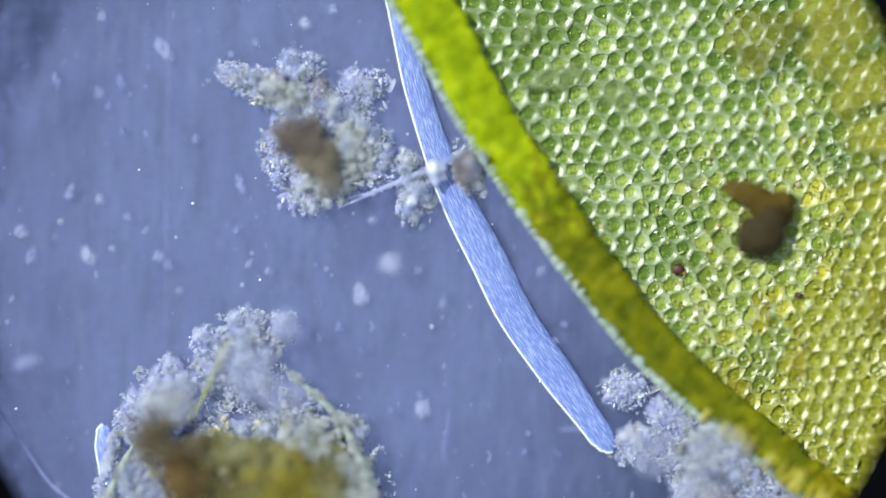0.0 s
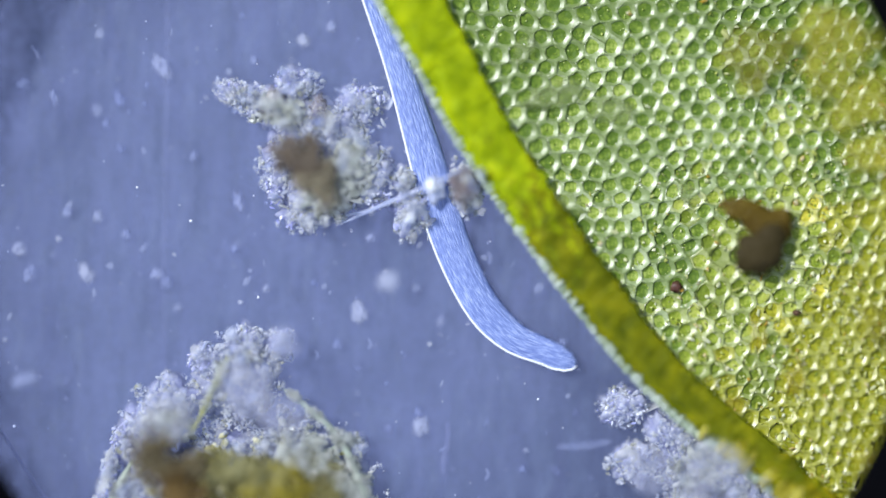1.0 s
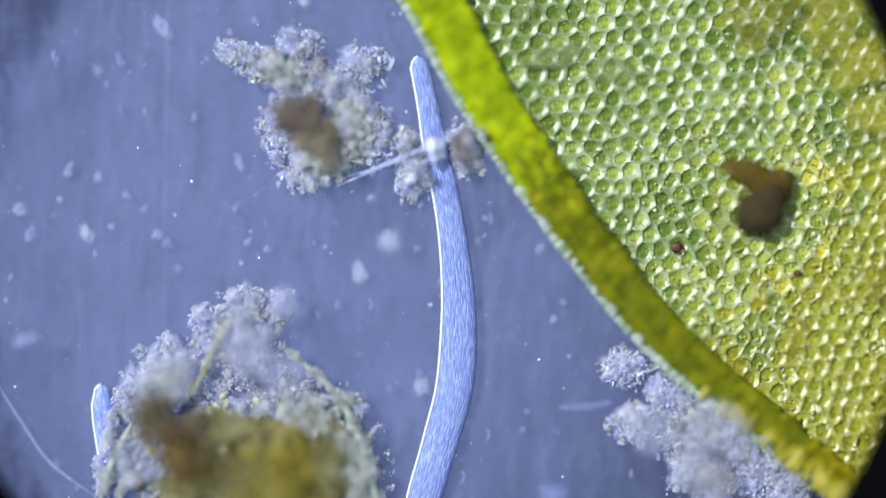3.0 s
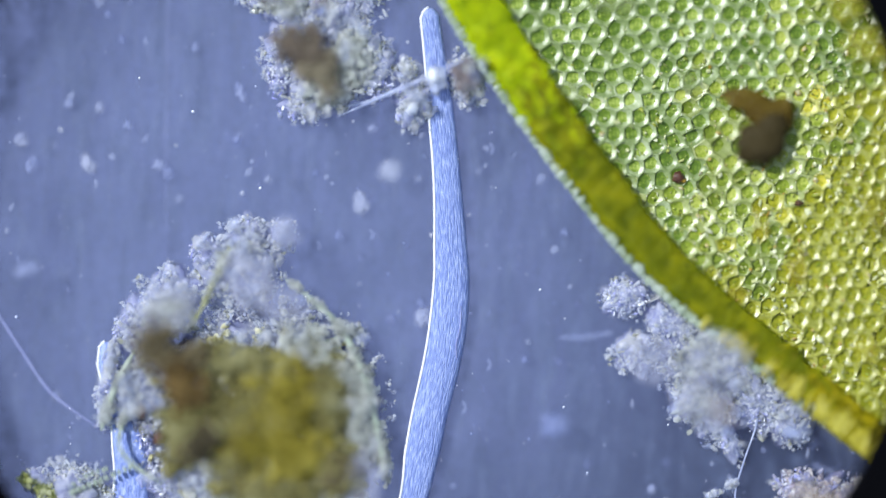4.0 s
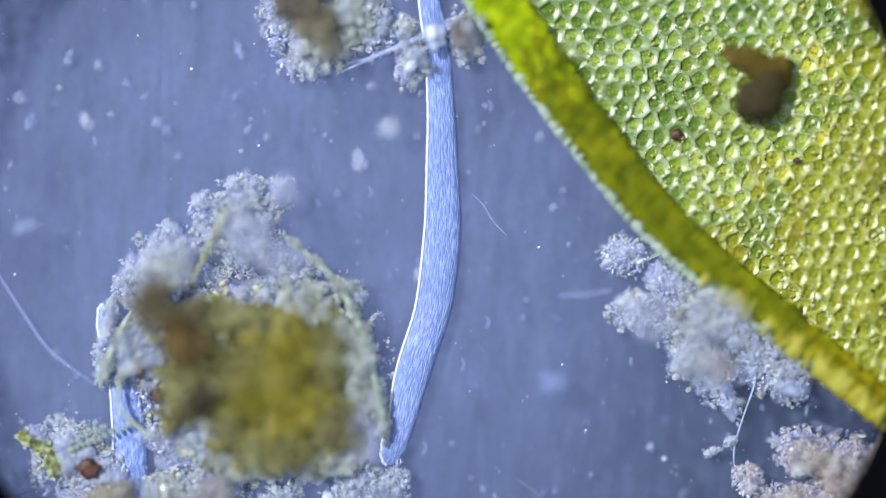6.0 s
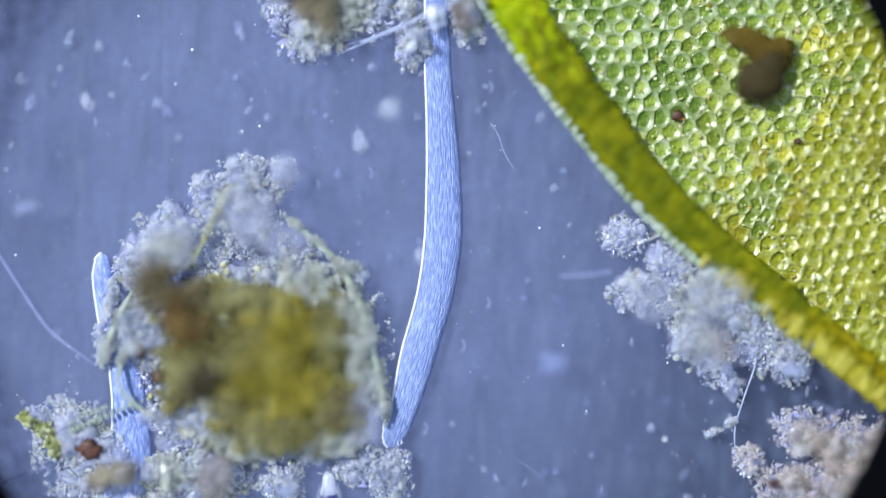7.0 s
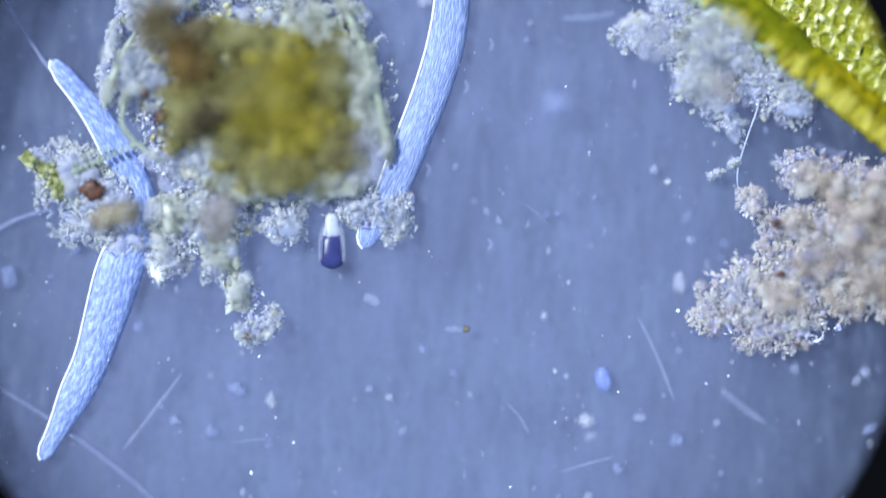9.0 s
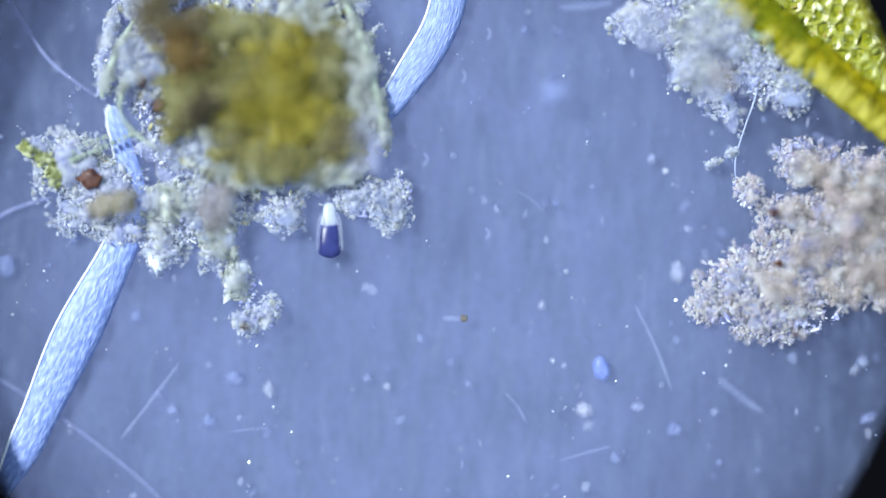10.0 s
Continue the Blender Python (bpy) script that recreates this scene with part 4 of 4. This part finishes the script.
lump("vesicle", "glassy bright round vesicle on the ciliate", "vesicle", (774, 304, 14, 21, 10), BLISTER, 0.0205, 0.003, 307, 0.9)
lump("crystal", "bright white crystal splinter", "crystal", (767, 298, 9, 12, -20), EDGE, 0.0245, 0.003, 308, 0.3)
lump("crystal", "bright white crystal splinter", "crystal", (730, 358, 12, 8, -30), EDGE, 0.018, 0.005, 309, 0.4)
lump("crystal", "bright white crystal splinter", "crystal", (274, 1212, 12, 22, -20), EDGE, 0.010, 0.005, 310, 0.4)
for k, (x, y, rx, ry) in enumerate(((1340, 60, 60, 40), (1330, 120, 24, 20), (1480, 60, 50, 70), (1530, 150, 34, 60), (1555, 240, 30, 60), (1545, 540, 34, 26), (1530, 780, 20, 24), (1440, 20, 40, 30), (985, 138, 52, 24), (1085, 165, 34, 24),
                                (930, 60, 14, 26), (1010, 330, 22, 16), (1215, 310, 20, 16), (1345, 560, 26, 14), (1410, 640, 30, 16), (1300, 690, 20, 18))):
    lump("brown_stain", "soft yellowish film lying on the leaf", "film", (x, y, rx, ry, 20 * k), STAIN if k in (0, 1, 5) else (GOLD if k < 8 else (SCUM if k < 13 else ORANGE)), 0.030 if k < 8 else 0.019, 0.002, 320 + k, 0.8, "films on the leaf")


lump("blue_cell", "blue oval cell lying on the glass", "cell", (1065, 1402, 15, 22, -10), BLUE, 0.006, 0.006, 430, 0.15)
clump("debris_clump", "small bluish string of granules beside the hair", 95, [(1266, 1036, 18, 8, -24), (1296, 1020, 18, 8, -30)], 80, GRAIN, crust=0, share=0.6)


def boxy_diatom():
    ob = thing("boxy_diatom", "short pale diatom with a dark greenish end", "diatom", at(805, 1313))
    for name, x0, x1, mat, label in (("valve", -22, 10, NEEDLE, "clear valve"), ("dark_end", 10, 23, CORE, "dark greenish end")):
        v, f = tube([(x0 * U, 0, 0.011), ((x0 + x1) / 2 * U, 0, 0.011), (x1 * U, -1 * U, 0.011)], 6 * U, 8)
        part(name, mesh_of(name, v, f, [mat]), ob, label)


boxy_diatom()


def shell():
    """A conical case with a pale neck and a dark blue mouth."""
    base = at(583, 1150)
    ob = thing("shell_case", "small conical shell with white neck and dark blue mouth", "shell", base)
    n, m = 24, 9
    def body(rows):
        verts = [(r * math.cos(math.tau * k / n) * U * (1 + 0.12 * noise.noise(Vector((y / 9, k / 4, 3)))), -(y + 4 * noise.noise(Vector((k / 3, y / 20, 7)))) * U, 0.0125 + 0.6 * r * math.sin(math.tau * k / n) * U) for y, r in rows for k in range(n)]
        faces = [[j * n + k, j * n + (k + 1) % n, (j + 1) * n + (k + 1) % n, (j + 1) * n + k] for j in range(len(rows) - 1) for k in range(n)]
        return verts, faces + [list(range(n))[::-1], list(range((len(rows) - 1) * n, len(rows) * n))]
    part("neck", mesh_of("neck", *body([(-40, 8), (-32, 12), (-18, 12), (-8, 15), (4, 16), (8, 13)]), [BLISTER]), ob, "bright white neck")
    part("mouth", mesh_of("mouth", *body([(-6, 12), (0, 17), (12, 20), (30, 23), (42, 22), (50, 17), (54, 8)]), [INK]), ob, "dark blue rounded mouth")
    for x in (-20, 22):
        p = tube([(x * 0.6 * U, 24 * U, 0.020), (x * 0.9 * U, -4 * U, 0.020), (x * U, -44 * U, 0.018)], 1.6 * U, 6)
        part("rim", mesh_of("rim", p[0], p[1], [BLISTER]), ob, "thin bright wall of the case")


shell()


def comb():
    ob = thing("ribbed_diatom", "short stack of ribbed colourless diatoms", "diatom", at(266, 1104))
    for k in range(6):
        p = tube([((k * 5 - 14) * U, 16 * U, 0.023), ((k * 5 - 12) * U, 0, 0.024), ((k * 5 - 14) * U, -18 * U, 0.023)], 2.0 * U, 6)
        part("rib", mesh_of("rib", p[0], p[1], [EDGE if k % 2 else INK]), ob)


comb()

for k, (x, y, rx, ry) in enumerate((
        (288, 88, 13, 22), (213, 145, 9, 15), (35, 410, 12, 12), (53, 455, 9, 17), (154, 452, 12, 18), (280, 455, 12, 10), (297, 470, 10, 12), (690, 468, 18, 20),
        (740, 480, 8, 8), (638, 522, 14, 22), (748, 725, 14, 19), (50, 640, 24, 12), (225, 385, 8, 10), (418, 410, 8, 9), (475, 480, 6, 8), (452, 75, 6, 8),
        (540, 40, 10, 12), (590, 15, 8, 12), (40, 118, 14, 10), (98, 140, 7, 14), (175, 352, 8, 10), (120, 345, 8, 10), (425, 325, 9, 18), (930, 800, 6, 6),
        (978, 912, 24, 22), (660, 390, 10, 7), (1000, 575, 7, 7), (1035, 1475, 14, 13), (1195, 1510, 12, 14), (650, 1420, 8, 8),
        (415, 1420, 16, 12), (370, 1495, 12, 12), (240, 1310, 10, 12), (475, 1440, 8, 14), (305, 1475, 9, 9), (745, 1350, 9, 9), (685, 1435, 6, 7),
        (1200, 1230, 12, 18), (1155, 1030, 7, 9), (1220, 1155, 7, 8), (1090, 1560, 8, 10), (1130, 1470, 10, 8), (1530, 1390, 10, 10), (1540, 1490, 16, 9),
        (10, 1220, 14, 20), (190, 188, 6, 8), (65, 60, 5, 16), (745, 700, 8, 10), (505, 575, 20, 26), (1050, 1080, 5, 5), (880, 1120, 5, 9),
        (985, 1110, 6, 6), (960, 1290, 6, 8), (830, 1430, 5, 8), (560, 470, 6, 6), (600, 580, 7, 9), (345, 245, 6, 10), (215, 232, 6, 7))):
    lump("debris_fleck", "pale blurred fleck of debris on the glass", "fleck", (x, y, rx, ry, 17 * k % 60 - 30), FLECK, 0.028 if rx >= 17 else 0.0045, 0.005, 400 + k, 0.5, "flecks on the glass", BALL3)
for k, (a, b) in enumerate((((990, 762), (1085, 752)), ((1272, 1418), (1352, 1480)), ((1480, 1000), (1440, 985)))):
    tube_thing("fuzzy_rod", "pale blurred rod of slime on the glass", "slime rod", [(*a, 0.004), ((a[0] + b[0]) / 2, (a[1] + b[1]) / 2 + 3, 0.004), (*b, 0.004)], 8, HAZE,
               "rods of slime")


def faint_blotches():
    rng = np.random.default_rng(78)
    out = []
    for k in range(430):
        x, y = rng.uniform(-80, 1650), rng.uniform(-120, 1720)
        size = 3 + 9 * rng.random() ** 2
        out.append(lobe_body((x, y, size, size * (0.3 + 0.7 * rng.random()), 70 + 70 * rng.random()), 0.002, 0.002 if k % 3 == 0 else 0.009, int(rng.integers(999)), 0.6, BALL2))
    ob = new("faint_blotches", joined("faint_blotches", out, [HAZE], (0, 0, 0)))
    return tagged(ob, "faint out-of-focus blotches of slime on the glass", "slime", kind="stuff")


faint_blotches()


def fine_specks():
    rng = np.random.default_rng(77)
    out = []
    for _ in range(700):
        p = at(rng.uniform(-80, 1650), rng.uniform(-120, 1720))
        size = (1.6 + 4 * rng.random() ** 6) * U / 2 * 1.4
        z = FOCUS * (0.1 + 0.9 * rng.random())
        out.append(((BALL1[0] * (0.7 + 0.6 * rng.random(3)) * size) @ turn(rng) + np.array([p.x, p.y, z]), BALL1[1]))
    ob = new("fine_specks", joined("fine_specks", out, [SPECK], (0, 0, 0)))
    return tagged(ob, "fine bright specks scattered in the water", "specks", kind="stuff")


fine_specks()


def drifting_rod():
    v, f = tube([(-48 * U, -3 * U, 0), (-20 * U, 2 * U, 0), (12 * U, -1 * U, 0), (48 * U, 3 * U, 0)], 1.5 * U, 6)
    ob = new("drifting_rod", mesh_of("drifting_rod", v, f, [THREAD]))
    return tagged(ob, "thin pale bent rod drifting in the water", "bacterium")


rod = drifting_rod()

leaf_cells()
margin_cells()


def motions():
    ring_rows = [(t, pose((gx + 12 * max(0, 1 - t / 2.5)) * U, -gy * U, STOP_Z)) for t, gx, gy in TRAVEL]   # the eyepiece sits a little off at first
    walk(stop_ring, ring_rows)
    drift = [0.13 * min(max((t - 7.0) / 2.0, 0), 1) for t, _, _ in TRAVEL]   # moves the painted bright area a little to the right late on
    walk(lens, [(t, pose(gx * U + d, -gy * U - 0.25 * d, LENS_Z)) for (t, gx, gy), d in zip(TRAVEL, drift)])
    # it lies deep at first and rises to the sharp plane
    walk(rod, [(t, pose(*at(x, y, 0.002 if t < 4 else 0.013), 0, 0, a)) for t, x, y, a in (
        (0.0, 790, 770, 82), (3.2, 800, 760, 82), (4.0, 812, 752, 82), (4.3, 828, 742, 82), (4.5, 842, 737, 80), (5.0, 852, 702, 14), (5.5, 857, 659, -42), (6.2, 872, 600, -55),
        (7.0, 889, 530, -66), (7.5, 908, 524, -62), (8.0, 904, 520, -58), (10.0, 900, 500, -50))])
    swim(long_ciliate, [
        (0.0, "tip", [(640, -200), (685, -60), (715, 60), (740, 160), (775, 270), (815, 365), (865, 460), (915, 560), (990, 668), (1085, 800)]),
        (0.5, "tip", [(640, -160), (690, 7), (730, 137), (770, 267), (813, 377), (858, 467), (908, 547), (978, 607), (1088, 667)]),
        (0.7, "tip", [(610, -180), (683, -10), (718, 110), (763, 260), (803, 380), (843, 460), (888, 525), (953, 580), (1043, 612), (1108, 620)]),
        (1.0, "tip", [(600, -200), (668, -31), (713, 99), (758, 249), (788, 359), (823, 449), (863, 519), (913, 567), (973, 594), (1023, 617)]),
        (1.2, "tip", [(600, -210), (664, -42), (709, 88), (754, 228), (789, 358), (824, 458), (864, 558), (899, 618), (916, 648)]),
        (1.5, "tip", [(600, -220), (659, -56), (709, 74), (759, 224), (794, 334), (816, 424), (819, 544), (812, 644), (799, 726)]),
        (2.0, "tip", [(620, -160), (683, 21), (733, 151), (773, 261), (803, 361), (808, 481), (808, 581), (798, 681), (790, 813), (786, 850)]),
        (2.5, "top", [(702, 38), (742, 163), (770, 273), (802, 393), (817, 513), (817, 613), (802, 733), (772, 863), (735, 985)]),
        (3.0, "top", [(742, 139), (760, 229), (774, 309), (792, 389), (807, 489), (814, 599), (807, 719), (782, 819), (752, 921), (710, 1060)]),
        (3.2, "top", [(745, 172), (756, 252), (771, 332), (786, 412), (801, 522), (804, 632), (796, 732), (776, 842), (746, 954), (705, 1080)]),
        (4.3, "tip", [(755, 120), (766, 212), (777, 312), (790, 472), (796, 592), (797, 680), (784, 792), (757, 912), (735, 1042), (712, 1115)]),
        (4.5, "tip", [(755, 120), (766, 212), (777, 312), (790, 482), (796, 612), (795, 692), (780, 812), (755, 932), (733, 1042), (710, 1110)]),
        (5.0, "tip", [(745, 100), (758, 237), (776, 327), (783, 397), (794, 517), (796, 617), (789, 717), (766, 807), (736, 877), (706, 947), (682, 1037)]),
        (5.5, "tip", [(745, 100), (758, 237), (778, 327), (786, 437), (788, 557), (783, 667), (768, 777), (738, 867), (708, 967), (687, 1052)]),
        (6.8, "tip", [(755, 120), (772, 250), (776, 392), (782, 492), (786, 592), (784, 692), (770, 792), (742, 892), (716, 992), (687, 1065)]),
        (7.5, "tip", [(755, 120), (772, 250), (776, 392), (782, 492), (788, 592), (786, 712), (771, 802), (742, 902), (716, 992), (690, 1065)]),
        (8.5, "tip", [(755, 120), (776, 350), (786, 492), (796, 632), (793, 740), (780, 820), (754, 900), (720, 990), (692, 1065), (664, 1120), (646, 1166)]),
        (9.0, "tip", [(755, 120), (776, 350), (788, 492), (798, 632), (796, 730), (784, 810), (760, 890), (725, 980), (690, 1065), (660, 1120), (638, 1170)]),
        (9.5, "tip", [(755, 120), (776, 350), (786, 492), (794, 640), (783, 772), (769, 852), (739, 942), (705, 1022), (688, 1065)]),
        (10.0, "tip", [(765, 50), (790, 350), (800, 532), (802, 660), (793, 749), (770, 814), (725, 884), (685, 936), (640, 970)]),
    ])
    rest = [(180, 705), (184, 780), (200, 850), (222, 920), (230, 1000), (232, 1060), (225, 1120), (195, 1200), (160, 1300), (125, 1400), (90, 1480), (60, 1550)]

    def slid(y):
        fine = arc(rest)
        keep = [p for p in fine if p.y >= y][::12]
        return keep if len(keep) > 3 else fine[-5:]

    swim(short_ciliate, [
        (0.0, "top", slid(748)), (1.0, "top", slid(820)), (2.0, "top", slid(790)), (2.5, "top", slid(755)), (3.0, "top", slid(719)),
        (3.2, "top", slid(712)), (4.3, "top", slid(820)), (4.5, "top", slid(850)), (5.0, "top", slid(840)), (5.5, "top", slid(812)),
        (6.8, "top", slid(724)), (7.0, "top", slid(717)), (7.5, "top", slid(756)), (8.0, "top", slid(850)),
        (8.5, "top", [(138, 848), (160, 900), (200, 980), (232, 1040), (232, 1100), (202, 1180), (175, 1280), (140, 1380), (105, 1462), (60, 1545)]),
        (9.0, "top", [(86, 836), (158, 925), (205, 1000), (235, 1070), (236, 1130), (206, 1210), (182, 1290), (156, 1370), (118, 1450), (64, 1552)]),
        (9.5, "top", [(62, 852), (110, 902), (165, 962), (215, 1012), (234, 1072), (227, 1152), (197, 1212), (172, 1312), (142, 1392), (107, 1472), (67, 1544)]),
        (10.0, "top", [(195, 935), (215, 1000), (232, 1080), (230, 1140), (203, 1205), (155, 1300), (110, 1392), (45, 1535), (-5, 1630), (-40, 1700)]),
    ])


motions()
